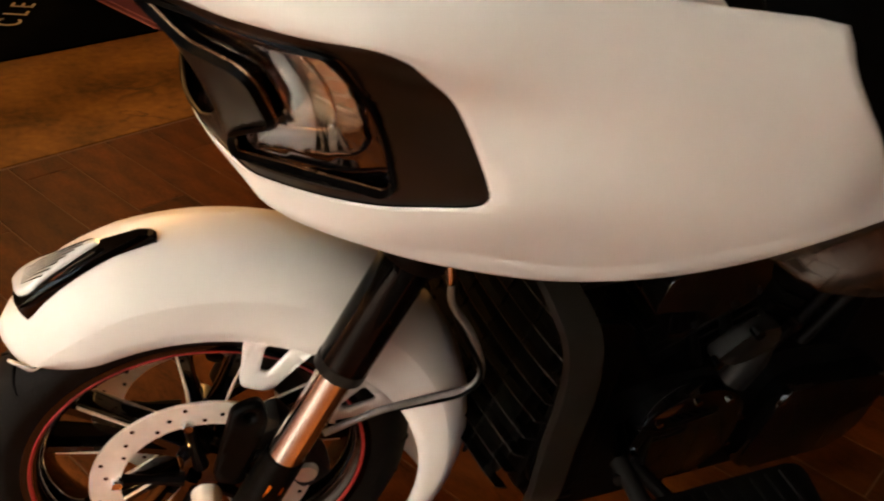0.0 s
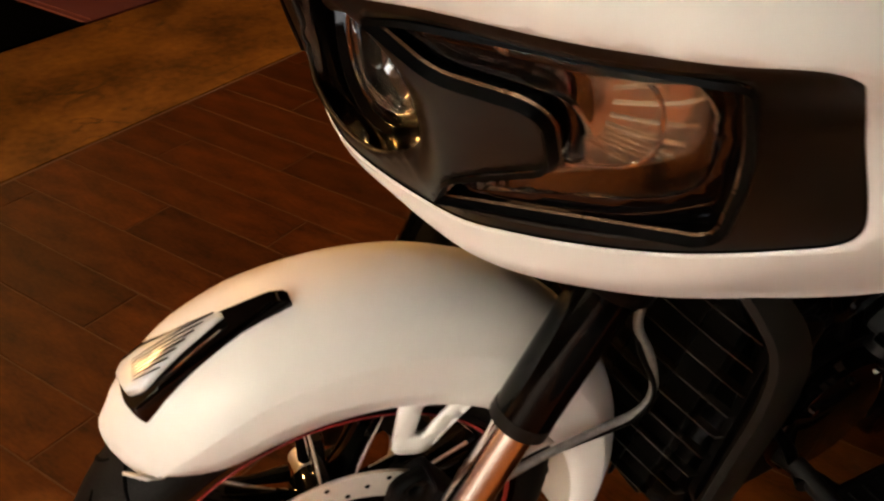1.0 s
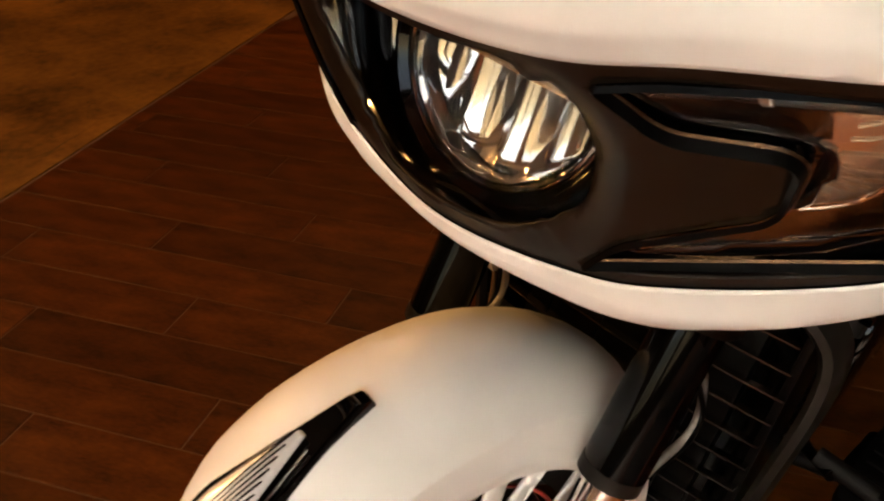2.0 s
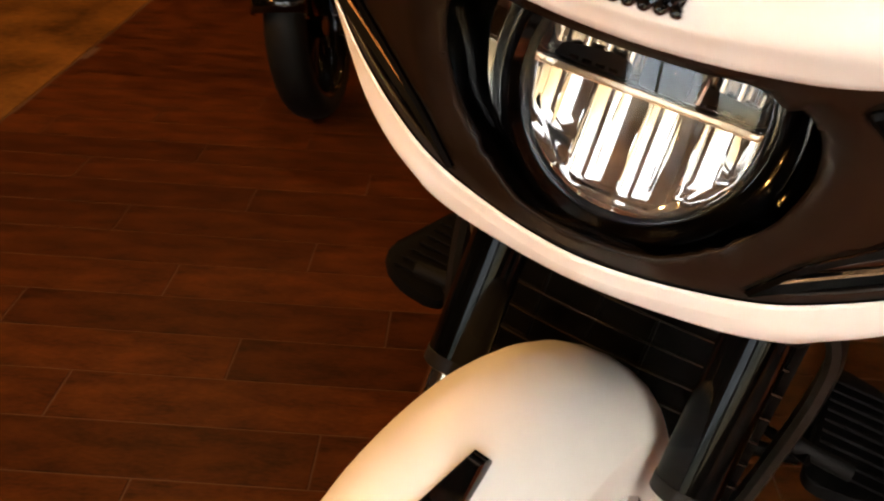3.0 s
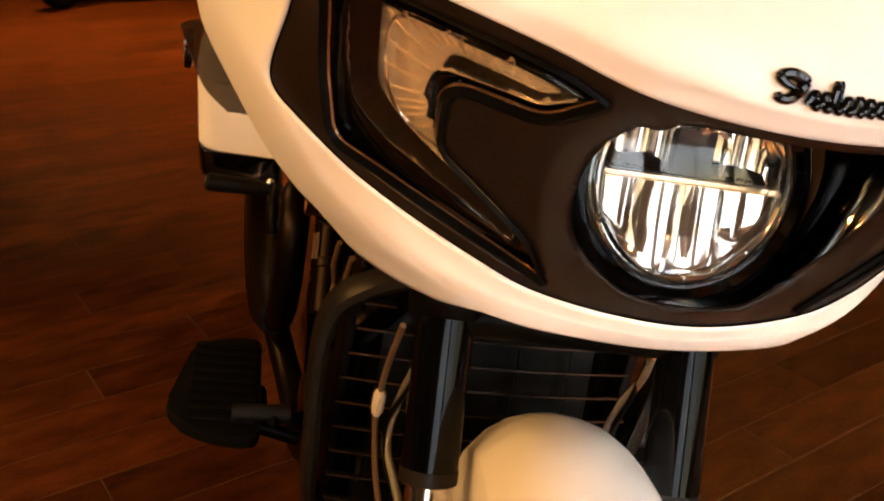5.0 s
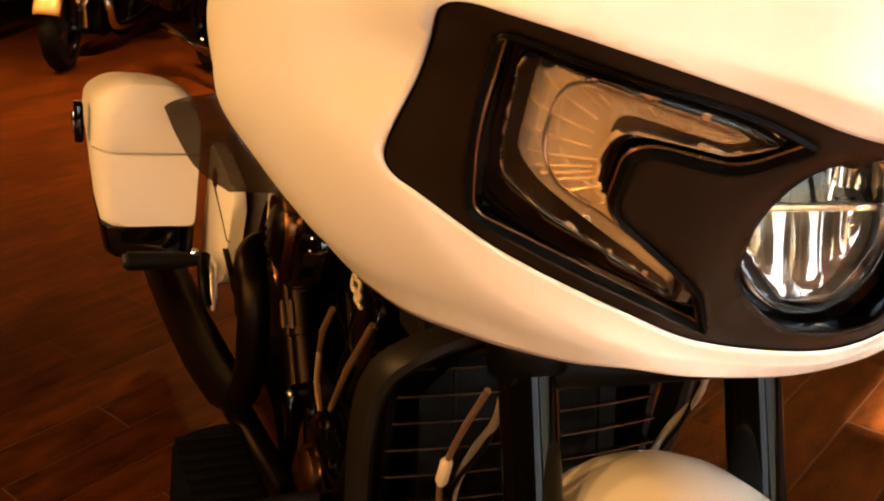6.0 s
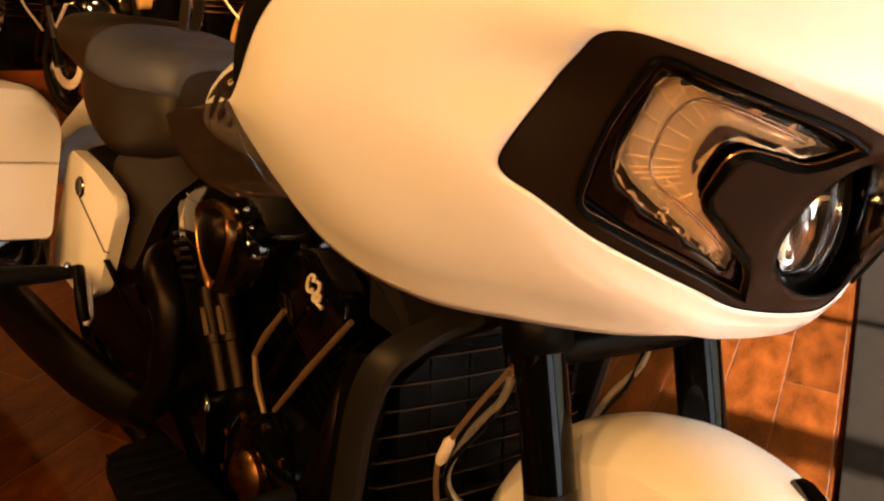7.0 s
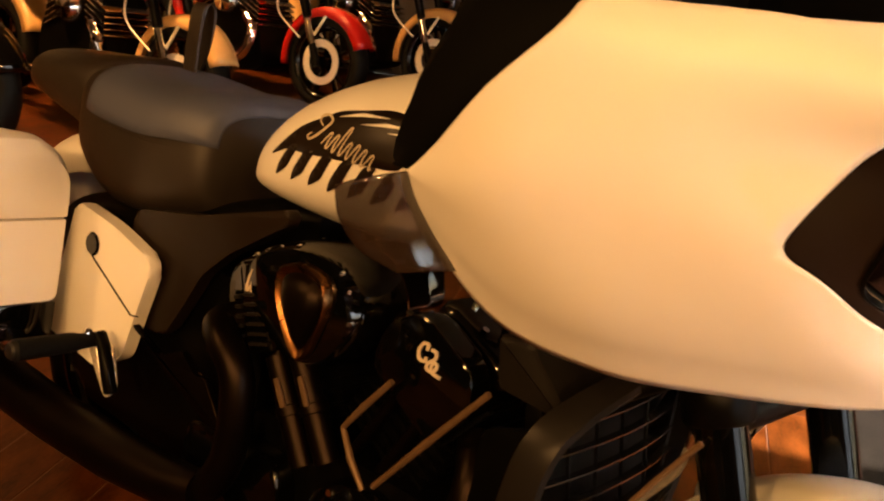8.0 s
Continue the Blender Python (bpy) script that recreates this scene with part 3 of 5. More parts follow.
def wheel(parent, m, r, w, rim_mat, discs=True, stripe=None, spokes=5, name="front_wheel"):
    rr = r - w * 0.58
    hub = part(name, lathe([(0.0, -0.055), (0.035, -0.055), (0.04, -0.03), (0.04, 0.03), (0.035, 0.055), (0.0, 0.055)], 32, m), rim_mat, parent)
    part("tyre", lathe(tyre_profile(r, w), 96, m), RUBBER, hub, "black treaded rubber tyre")
    part("rim", lathe([(rr + 0.004, -w * 0.42), (rr + 0.006, -w * 0.44), (rr - 0.004, -w * 0.44), (rr - 0.018, -w * 0.36), (rr - 0.03, -0.02), (rr - 0.03, 0.02),
                       (rr - 0.018, w * 0.36), (rr - 0.004, w * 0.44), (rr + 0.006, w * 0.44), (rr + 0.004, w * 0.42)], 72, m), rim_mat, hub)
    if stripe:
        for s in (-1, 1):
            part("pinstripe", lathe([(rr - 0.0045, s * (w * 0.445)), (rr - 0.0095, s * (w * 0.420))], 72, m, None), stripe, hub, solid=0.0008)
    for k in range(spokes):
        a = 2 * math.pi * (k + 0.3) / spokes
        for d in (-0.13, 0.13):
            e = Vector((math.cos(a + d * 1.5), 0, math.sin(a + d * 1.5)))
            i = Vector((math.cos(a + d * 0.6), 0, math.sin(a + d * 0.6)))
            bm = bmesh.new()
            rings = []
            for t, wd, th in ((0.0, 0.012, 0.030), (0.5, 0.008, 0.022), (1.0, 0.011, 0.026)):
                p = i * 0.035 * (1 - t) + e * (rr - 0.022) * t
                tt = Vector((-e.z, 0, e.x))
                rings.append([m @ (p + tt * (wd * x) + Vector((0, th * y, 0))) for x, y in ((-1, -0.6), (-0.6, -1), (0.6, -1), (1, -0.6), (1, 0.6), (0.6, 1), (-0.6, 1), (-1, 0.6))])
            part("spoke", loft(bm, rings), rim_mat, hub)
            for s in (-1, 1) if discs else ():
                q = [m @ (i * 0.05 + (e * (rr - 0.03) - i * 0.05) * t + Vector((-e.z, 0, e.x)) * 0.0075 * (1 if d > 0 else -1) + Vector((0, s * 0.0225, 0))) for t in (0.15, 0.55, 0.95)]
                part("machined_edge", tube(q, 0.0025, 6), STEEL, hub)
    if discs:
        for s in (-1, 1):
            disc(hub, m @ pose(0, s * 0.072, 0))
    return hub


def disc(hub, m):
    """A drilled brake disc on a five-armed carrier."""
    bm = bmesh.new()
    n = 150
    rings = [[m @ Vector((r * math.cos(2 * math.pi * k / n), y, r * math.sin(2 * math.pi * k / n))) for r, y in ((.118, -.0025), (.160, -.0025), (.160, .0025), (.118, .0025))] for k in range(n)]
    loft(bm, rings, True, False, loop=True)
    d = part("brake_disc", bm, STEEL, hub, "drilled steel brake disc")
    for k in range(36):
        a = 2 * math.pi * k / 36
        r = (0.127, 0.138, 0.150)[k % 3]
        q = m @ Matrix.Translation((r * math.cos(a), 0, r * math.sin(a)))
        part("drill_hole", lathe([(0.0001, -0.0029), (0.0034, -0.0029), (0.0034, 0.0029), (0.0001, 0.0029)], 8, q), GLOSS, hub)
    for k in range(5):
        a = 2 * math.pi * (k + 0.1) / 5
        p = [m @ Vector((r * math.cos(a), 0, r * math.sin(a))) for r in (0.03, 0.08, 0.122)]
        part("carrier_arm", tube(p, [0.012, 0.007, 0.010], 8), SATIN, hub)
        part("disc_bolt", lathe([(0.0, 0.012), (0.007, 0.012), (0.0095, 0.007), (0.0095, -0.008), (0.0, -0.008)], 12, m @ Matrix.Translation((0.122 * math.cos(a), 0, 0.122 * math.sin(a)))), CHROME, hub)


wheel(bike, WH, 0.320, 0.13, GLOSS, True, REDTRIM)


def tread(hub, m, r, w):
    """Curved grooves sweeping back from the tyre's middle to its shoulders."""
    for k in range(26):
        for side in (-1, 1):
            a0 = 2 * math.pi * (k + (0.5 if side > 0 else 0)) / 26
            pts = []
            for q in np.linspace(0.08, 0.86, 7):
                y = side * q * w / 2
                rad = r - w * 0.42 + w * 0.42 * math.cos(math.asin(q)) ** 0.8 + 0.0002
                a = a0 - 0.20 * q ** 0.6
                pts.append(m @ Vector((rad * math.cos(a), y, rad * math.sin(a))))
            part("tread_groove", tube(pts, [0.0008, 0.0022, 0.0026, 0.0026, 0.0024, 0.0018, 0.0006], 6), MATTE, hub)


tread(bpy.data.objects["tyre"], WH, 0.320, 0.13)


def crown_radius(a):
    """The mudguard's height over the axle, from its front lip round to its tail."""
    return float(np.interp(a, (46, 75, 105, 135, 203), (0.376, 0.404, 0.414, 0.418, 0.412)))


def front_fender():
    """A deep wrap-round mudguard swept round the axle."""
    rings = []
    n = 44
    for k in range(n + 1):
        t = k / n
        a = radians(46 + (203 - 46) * t)
        end = math.sin(min(1, t / 0.13) * math.pi / 2) ** 0.7
        rear = max(0, (t - 0.55) / 0.45)
        wide = 0.094 * (0.55 + 0.45 * end) * (1 - 0.10 * max(0, (t - 0.85) / 0.15))
        skirt = 0.292 + 0.05 * (1 - end) + 0.040 * rear
        top = crown_radius(math.degrees(a)) - 0.012 * (1 - end)
        prof = [(skirt, -wide), (min(skirt + 0.02, top - 0.058), -wide * 1.01), (top - 0.053, -wide * 1.02), (top - 0.0505, -wide * 1.01), (top - 0.038, -wide * 0.90), (top - 0.024, -wide * 0.76), (top - 0.010, -wide * 0.53), (top - 0.0025, -wide * 0.27), (top, 0)]
        prof = prof + [(r, -y) for r, y in prof[-2::-1]]
        rings.append([WH @ Vector((r * math.cos(a), y, r * math.sin(a))) for r, y in prof])
    bm = loft(bmesh.new(), rings, False, False)
    ff = part("front_fender", bm, WHITE, bike, "deep pearl white front mudguard", solid=0.004, angle=60)
    # open struts down to the fork legs
    for s in (-1, 1):
        for tilt in (109, 143):
            a = radians(tilt)
            q = WH @ Matrix.Rotation(-(a - math.pi / 2), 4, "Y") @ Matrix.Translation((0, s * 0.0815, 0))
            bm = sheet(rounded([(-0.056, 0.300), (0.050, 0.300), (0.024, 0.204), (-0.020, 0.204)], [0.002, 0.002, 0.014, 0.014], 4),
                       [rounded([(-0.022, 0.284), (0.016, 0.284), (0.007, 0.236), (-0.006, 0.236)], 0.009, 5)], 0.012, lambda u, v: q @ Vector((u, 0, v)))
            part("strut", bm, WHITE, ff, solid=0.006)
        for a, r in ((85, 0.326), (150, 0.348)):
            part("bolt", lathe([(0, 0.005), (0.004, 0.005), (0.006, 0.003), (0.006, -0.003), (0, -0.003)], 12,
                               WH @ Matrix.Translation((r * math.cos(radians(a)), s * 0.0890, r * math.sin(radians(a))))), STEEL, ff)
    # marker light on the crown
    def crown(a, y, h):
        top = crown_radius(a) + float(np.interp(abs(y), (0, 0.024, 0.047, 0.067, 0.079), (0, -0.0025, -0.010, -0.024, -0.038)))
        return WH @ Vector(((top + h) * math.cos(radians(a)), y, (top + h) * math.sin(radians(a))))
    off = 0.010
    line = rounded([(55, -0.012), (56, -0.034), (59.5, -0.034), (82.5, 0.000), (82.5, 0.015), (59.5, 0.038), (55.5, 0.040), (54.5, 0.018)], 2.0, 4)
    body = loft(bmesh.new(), [[crown(a, y + off, h) for a, y in [((p[0] - 60) * k + 60, p[1] * k) for p in line]] for k, h in ((1.0, -0.003), (1.0, 0.004), (0.97, 0.010), (0.88, 0.014))], True, True)
    ml = part("marker_light", body, GLOSS, ff, "black and chrome arrow-shaped fender light")
    face = rounded([(55.4, -0.012), (56.8, -0.024), (60, -0.023), (73, -0.001), (73, 0.006), (62.5, 0.021), (58.5, 0.027), (56.0, 0.018)], 1.2, 4)
    part("lens", loft(bmesh.new(), [[crown(a, y + off, h) for a, y in [((p[0] - 56.5) * k + 56.5, p[1] * k) for p in face]] for k, h in ((1.0, 0.0125), (0.97, 0.0165), (0.85, 0.0185), (0.65, 0.0187), (0.45, 0.0187), (0.25, 0.0187), (0.05, 0.0187))], True, True), FANLENS, ml, "bright ribbed fan lens")
    for k in range(7):
        f = k / 6
        ends = (57.2, -0.010 + 0.022 * f), (72.0 - 9.5 * f, 0.000 + 0.0205 * f)
        rib = [tuple(p + (q - p) * g for p, q in zip(*ends)) for g in (0.1, 0.3, 0.5, 0.7, 0.9, 1)]
        part("rib", tube([crown(a, y + off, 0.0189) for a, y in rib], [0.0003, 0.0006, 0.0008, 0.0010, 0.0011, 0.0008], 6), GLOSS, ml)
    for a0, y0, a1, y1 in ((57, -0.029, 72, -0.007), (57, 0.033, 72, 0.016)):
        part("bright_edge", tube([crown(a0 + (a1 - a0) * q, y0 + (y1 - y0) * q + off, 0.0118) for q in (0, 0.25, 0.5, 0.75, 1)], 0.0012, 6), CHROME, ml)
    return ff


front_fender()


def fork():
    fk = part("front_fork", tube([STEER @ (AX + UPF * s + Vector((-0.054, y, 0))) for s, y in ((0.50, -0.175), (0.50, 0.175))], 0.028, 12), SATIN, bike, "black upside-down front fork with chrome sliders")
    for s in (-1, 1):
        at = lambda k, dx=0, dy=0: STEER @ (AX + UPF * k + Vector((dx - 0.054, s * (0.146 + dy), 0)))
        leg = part("upper_tube", tube([at(k) for k in (0.312, 0.316, 0.33, 0.62)], [0.028, 0.0345, 0.0345, 0.0345], 28), TUBE, fk, "gloss black fork tube")
        part("collar", tube([at(k) for k in (0.298, 0.300, 0.316, 0.318)], [0.032, 0.0352, 0.0352, 0.033], 28), SHROUD, leg)
        part("slider", tube([at(0.10), at(0.30)], 0.026, 28), POLISHED, fk, "polished chrome fork slider")
        part("clamp", tube([at(k) for k in (0.495, 0.50, 0.55, 0.555)], [0.042, 0.046, 0.046, 0.042], 24), SATIN, fk)
        foot = part("fork_foot", tube([at(k) for k in (-0.035, -0.02, 0.05, 0.11, 0.135)], [0.018, 0.030, 0.030, 0.029, 0.028], 20), SATIN, fk)
        part("axle_cap", lathe([(0, 0.035), (0.014, 0.035), (0.02, 0.03), (0.022, 0.0), (0, 0)], 24, STEER @ Matrix.Translation(AX + Vector((0, s * 0.10, 0)))), STEEL, foot)
        # lug with an open eye in front of the foot, where the strut is bolted
        m = STEER @ Matrix.Translation(AX + UPF * 0.135 + Vector((-0.012, s * 0.120, 0))) @ Matrix.Rotation(-RAKE, 4, "Y")
        bm = sheet(rounded([(-0.01, -0.07), (0.03, -0.07), (0.056, 0.06), (0.028, 0.088), (0.004, 0.06)], 0.014, 5),
                   [[(0.032 + 0.009 * math.cos(a * math.pi / 6), 0.062 + 0.009 * math.sin(a * math.pi / 6)) for a in range(12)]], 0.012, lambda u, v: m @ Vector((u, 0, v)))
        part("lug", bm, SATIN, foot, solid=0.018)
        part("side_reflector", box(0.024, 0.008, 0.075, STEER @ Matrix.Translation(AX + UPF * 0.062 + Vector((-0.054, s * 0.170, 0))) @ Matrix.Rotation(-RAKE, 4, "Y"), None, 0.004), AMBER, foot, "amber side reflector")
        cm = STEER @ Matrix.Translation(AX + Vector((-0.118, s * 0.085, 0.075))) @ Matrix.Rotation(radians(35), 4, "Y")
        cal = part("brake_caliper", box(0.055, 0.062, 0.145, cm, None, 0.014), GREY, fk, "grey brake caliper")
        for z in (-0.035, 0.035):
            part("piston_cover", lathe([(0, 0.005), (0.016, 0.005), (0.019, 0.0), (0.019, -0.01), (0, -0.01)], 20, cm @ Matrix.Translation((0, s * 0.033, z)) @ Matrix.Scale(s, 4, (0, 1, 0))), STEEL, cal)
        part("caliper_bolt", tube([cm @ Vector((0.03, s * 0.02, 0.06)), cm @ Vector((0.03, s * 0.045, 0.06))], 0.006, 8), CHROME, cal)


fork()

# ---------- brake lines ----------


def brake_lines():
    for s in (1, -1):
        pts = spline([(-0.236, s * 0.150, 0.735), (-0.245, s * 0.150, 0.69), (-0.285, s * 0.152, 0.625), (-0.312, s * 0.155, 0.555), (-0.300, s * 0.155, 0.520), (-0.24, s * 0.150, 0.508), (-0.17, s * 0.145, 0.495), (-0.10, s * 0.13, 0.45)], 6)
        h = part("brake_hose", tube(pts, 0.0055, 10), HOSE, bike, "grey braided brake hose")
        part("hose_fitting", tube([(-0.228, s * 0.149, 0.765), (-0.233, s * 0.150, 0.745), (-0.236, s * 0.150, 0.728)], [0.0065, 0.0085, 0.006], 10), CHROME, h)
        pts = spline([(-0.24, s * 0.146, 0.72), (-0.26, s * 0.150, 0.65), (-0.308, s * 0.160, 0.56), (-0.292, s * 0.160, 0.515), (-0.21, s * 0.146, 0.492), (-0.12, s * 0.12, 0.455)], 6)
        part("sensor_wire", tube(pts, 0.0035, 8), SATIN, h)


brake_lines()

# ---------- frame, radiator, engine ----------


def radiator():
    m = pose(-0.42, 0, 0.5, 0, -12, 0)
    ra = part("radiator", box(0.03, 0.33, 0.40, m, None, 0.006), SATIN, bike, "black radiator behind thin horizontal slats")
    for k in range(10):
        z = 0.17 - 0.037 * k
        hw = 0.20 + 0.02 * min(1, k / 3)
        part("slat", loft(bmesh.new(), [[m @ Vector((0.052 - 0.5 * y * y + dx, y, z + dz)) for dx, dz in ((-0.012, -0.003), (0.010, 0.002), (0.011, 0.005), (-0.012, 0.001))] for y in np.linspace(-hw, hw, 13)]), SLAT, ra)
    for y in (-0.12, -0.04, 0.04, 0.12):
        part("rib", box(0.006, 0.005, 0.37, m @ pose(0.034, y, -0.01), None, 0.001), SATIN, ra)
    for s in (-1, 1):
        path = spline([(-0.345, s * 0.09, 0.772), (-0.352, s * 0.135, 0.762), (-0.372, s * 0.205, 0.728), (-0.390, s * 0.246, 0.682), (-0.402, s * 0.256, 0.60), (-0.412, s * 0.248, 0.47), (-0.43, s * 0.235, 0.34), (-0.46, s * 0.20, 0.25)], 5)
        rings = []
        for k, p in enumerate(path):
            d = (path[min(k + 1, len(path) - 1)] - path[max(k - 1, 0)]).normalized()
            out = d.cross(Vector((1, 0, 0))).normalized() * s
            out = out if out.y * s > 0 or out.z > 0.5 else -out
            w = 0.015 + 0.010 * min(1, k / 12)
            rings.append([p + Vector((fx * w, 0, 0)) + out * fo for fx, fo in ((-1, -0.010), (0.9, -0.012), (1.15, -0.004), (1.0, 0.006), (0.3, 0.011), (-1, 0.010))])
        sh = part("shroud", loft(bmesh.new(), rings), SHROUD, ra, "dark grey satin radiator shroud arm")
        part("frame_tube", tube([(-0.29, s * 0.09, 0.80), (-0.40, s * 0.13, 0.72), (-0.46, s * 0.19, 0.60), (-0.47, s * 0.20, 0.42), (-0.50, s * 0.17, 0.22), (-0.60, s * 0.14, 0.16)], 0.017, 12), SATIN, sh)
        part("side_panel", prism(rounded([(-0.41, 0.69), (-0.40, 0.36), (-0.46, 0.26), (-0.50, 0.30), (-0.50, 0.66)], 0.02, 4), 0.012, pose(0, s * 0.215, 0), None, 0.003), SATIN, sh)
    part("top_cover", prism(rounded([(-0.06, -0.03), (0.050, -0.060), (0.058, -0.045), (-0.0, 0.045), (-0.06, 0.05)], 0.01, 3), 0.34, m @ pose(0.0, 0, 0.245), None, 0.01), SHROUD, ra)
    wire = part("sensor_lead", tube(spline([(-0.21, -0.186, 0.755), (-0.262, -0.184, 0.67), (-0.30, -0.179, 0.60), (-0.315, -0.175, 0.55), (-0.305, -0.165, 0.48), (-0.29, -0.15, 0.42)], 6), 0.0042, 8), DULLEDGE, ra)
    part("connector", tube([(-0.292, -0.180, 0.617), (-0.297, -0.1795, 0.607), (-0.309, -0.177, 0.573), (-0.312, -0.176, 0.565)], [0.004, 0.0085, 0.0085, 0.005], 8), WRITING, wire, "pale plastic wire connector")


radiator()


def curl_emblem(name, parent, place):
    """Two interlocked flat curls."""
    bm = tube([place(*p) for p in spline([(0.22, 0.72), (0.15, 0.95), (0.02, 0.80), (0.02, 0.40), (0.18, 0.14), (0.36, 0.28), (0.30, 0.44)], 5)], 0.0030, 6)
    tube([place(*p) for p in spline([(0.32, 0.92), (0.48, 1.0), (0.56, 0.72), (0.46, 0.30), (0.56, 0.10), (0.74, 0.30), (0.72, 0.62), (0.58, 0.55), (0.70, 0.20), (1.0, 0.34)], 5)], 0.0030, 6, bm)
    return part(name, bm, WRITING, parent, "pale curled badge")


def cylinder(base, lean, name):
    """One black finned engine cylinder with its covers."""
    m = Matrix.Translation(base) @ Matrix.Rotation(radians(lean), 4, "Y")
    cy = part(name, box(0.17, 0.26, 0.16, m @ pose(0, 0, 0.10), None, 0.012), SATIN, bike, "black engine cylinder with bright-edged fins")
    for k in range(6):
        part("fin", box(0.195, 0.285, 0.006, m @ pose(0, 0, 0.045 + 0.024 * k), None, 0.0015), SATIN, cy)
    head = part("cylinder_head", box(0.185, 0.30, 0.085, m @ pose(0, 0, 0.222), None, 0.018), GLOSS, cy)
    for s in (-1, 1):
        part("side_cover", prism(rounded([(-0.085, 0.18), (0.085, 0.18), (0.10, 0.27), (0.06, 0.325), (-0.06, 0.325), (-0.10, 0.27)], 0.025, 4), 0.05, m @ pose(0, s * 0.168, 0), None, 0.006), GLOSS, head)
        for k in range(4):
            part("cover_rib", box(0.004, 0.012, 0.04, m @ pose(-0.075 + 0.018 * k, s * 0.175, 0.20), None, 0.0015), GREY, head)
        if s < 0:
            curl_emblem("emblem", head, lambda a, b: m @ Vector((-0.03 + 0.056 * a, s * 0.1952, 0.262 + 0.036 * b)))
    part("rocker_cover", box(0.17, 0.25, 0.07, m @ pose(0, 0, 0.295), None, 0.03, 3), GLOSS, cy)
    for s in (-1, 1):
        for x in (-0.03, 0.03):
            part("pushrod_tube", tube([m @ Vector((x, s * 0.155, -0.05)), m @ Vector((x, s * 0.155, 0.18))], 0.011, 12), DARKPIPE if s < 0 else SATIN, cy)
    for k in range(8):
        a = k / 8 * 2 * math.pi
        part("cover_bolt", tube([m @ Vector((0.075 * math.cos(a), 0.11 * math.sin(a), 0.325)), m @ Vector((0.075 * math.cos(a), 0.11 * math.sin(a), 0.338))], 0.006, 8), CHROME, cy)
    return cy


def engine():
    bm = prism(rounded([(-0.42, 0.24), (-0.46, 0.40), (-0.60, 0.47), (-0.98, 0.47), (-1.16, 0.40), (-1.18, 0.22), (-0.98, 0.16), (-0.55, 0.16)], 0.05, 4), 0.34, None, None, 0.02)
    en = part("crankcase", bm, SATIN, bike, "black engine crankcase")
    for s in (-1, 1):
        part("cam_cover", lathe([(0, 0.04), (0.09, 0.04), (0.115, 0.025), (0.12, 0.0), (0.12, -0.02), (0, -0.02)], 40, pose(-0.72, s * 0.175, 0.33) @ Matrix.Scale(s, 4, (0, 1, 0))), GLOSS, en)
        part("primary_cover", prism(rounded([(-0.86, 0.20), (-1.14, 0.20), (-1.16, 0.40), (-0.9, 0.42)], 0.05, 4), 0.05, pose(0, s * 0.19, 0), None, 0.012), GLOSS, en)
        for k in range(9):
            a = k / 9 * 2 * math.pi
            part("cover_bolt", tube([(-0.72 + 0.105 * math.cos(a), s * 0.19, 0.33 + 0.105 * math.sin(a)), (-0.72 + 0.105 * math.cos(a), s * 0.212, 0.33 + 0.105 * math.sin(a))], 0.0065, 8), CHROME, en)
    part("bronze_cap", lathe([(0, 0.02), (0.035, 0.018), (0.05, 0.006), (0.052, -0.01), (0, -0.01)], 28, pose(-0.72, -0.22, 0.33) @ Matrix.Scale(-1, 4, (0, 1, 0))), BRONZE, en)
    cylinder((-0.76, 0, 0.455), 28, "front_cylinder")
    cylinder((-0.90, 0, 0.455), -28, "rear_cylinder")
    for a, b in (((-0.692, 0.468), (-0.505, 0.705)), ((-0.775, 0.535), (-0.700, 0.462)), ((-0.775, 0.535), (-0.68, 0.655))):
        part("bright_edge", tube([(a[0], -0.200, a[1]), ((a[0] + b[0]) / 2, -0.212, (a[1] + b[1]) / 2), (b[0], -0.215, b[1])], [0.005, 0.0065, 0.005], 8), DULLEDGE, en)
    # grey bracket and pump body low on the left
    pb = part("pump_bracket", prism(rounded([(-0.675, 0.545), (-0.725, 0.597), (-0.785, 0.60), (-0.795, 0.555), (-0.735, 0.525)], 0.012, 4), 0.03, pose(0, 0.205, 0), None, 0.006), GREY, en, "grey cast bracket")
    part("pump_body", tube([(-0.785, 0.19, 0.55), (-0.79, 0.19, 0.50), (-0.775, 0.19, 0.45)], [0.030, 0.028, 0.026], 20), GREY, pb)
    for x, z in ((-0.675, 0.55), (-0.73, 0.602), (-0.80, 0.605)):
        part("bolt", tube([(x, 0.215, z), (x, 0.232, z)], 0.009, 10), GLOSS, pb)
    # egg-shaped air cleaner between the cylinders on the right
    egg = [(-1.01, 0.765), (-0.907, 0.812), (-0.812, 0.806), (-0.758, 0.749), (-0.757, 0.69), (-0.80, 0.635), (-0.87, 0.612), (-0.96, 0.64), (-1.015, 0.70)]
    egg = [(p.x, p.y) for p in spline(egg, 5, True)]
    def dome(line, steps):
        cx, cz = sum(p[0] for p in line) / len(line), sum(p[1] for p in line) / len(line)
        return loft(bmesh.new(), [[Vector((cx + (x - cx) * k, y, cz + (z - cz) * k)) for x, z in line] for k, y in steps])
    ac = part("air_cleaner", dome(egg, ((0.9, -0.10), (1.0, -0.12), (1.0, -0.205), (0.97, -0.225), (0.88, -0.243), (0.6, -0.252), (0.2, -0.255))), GLOSS, bike, "glossy black egg-shaped air cleaner cover")
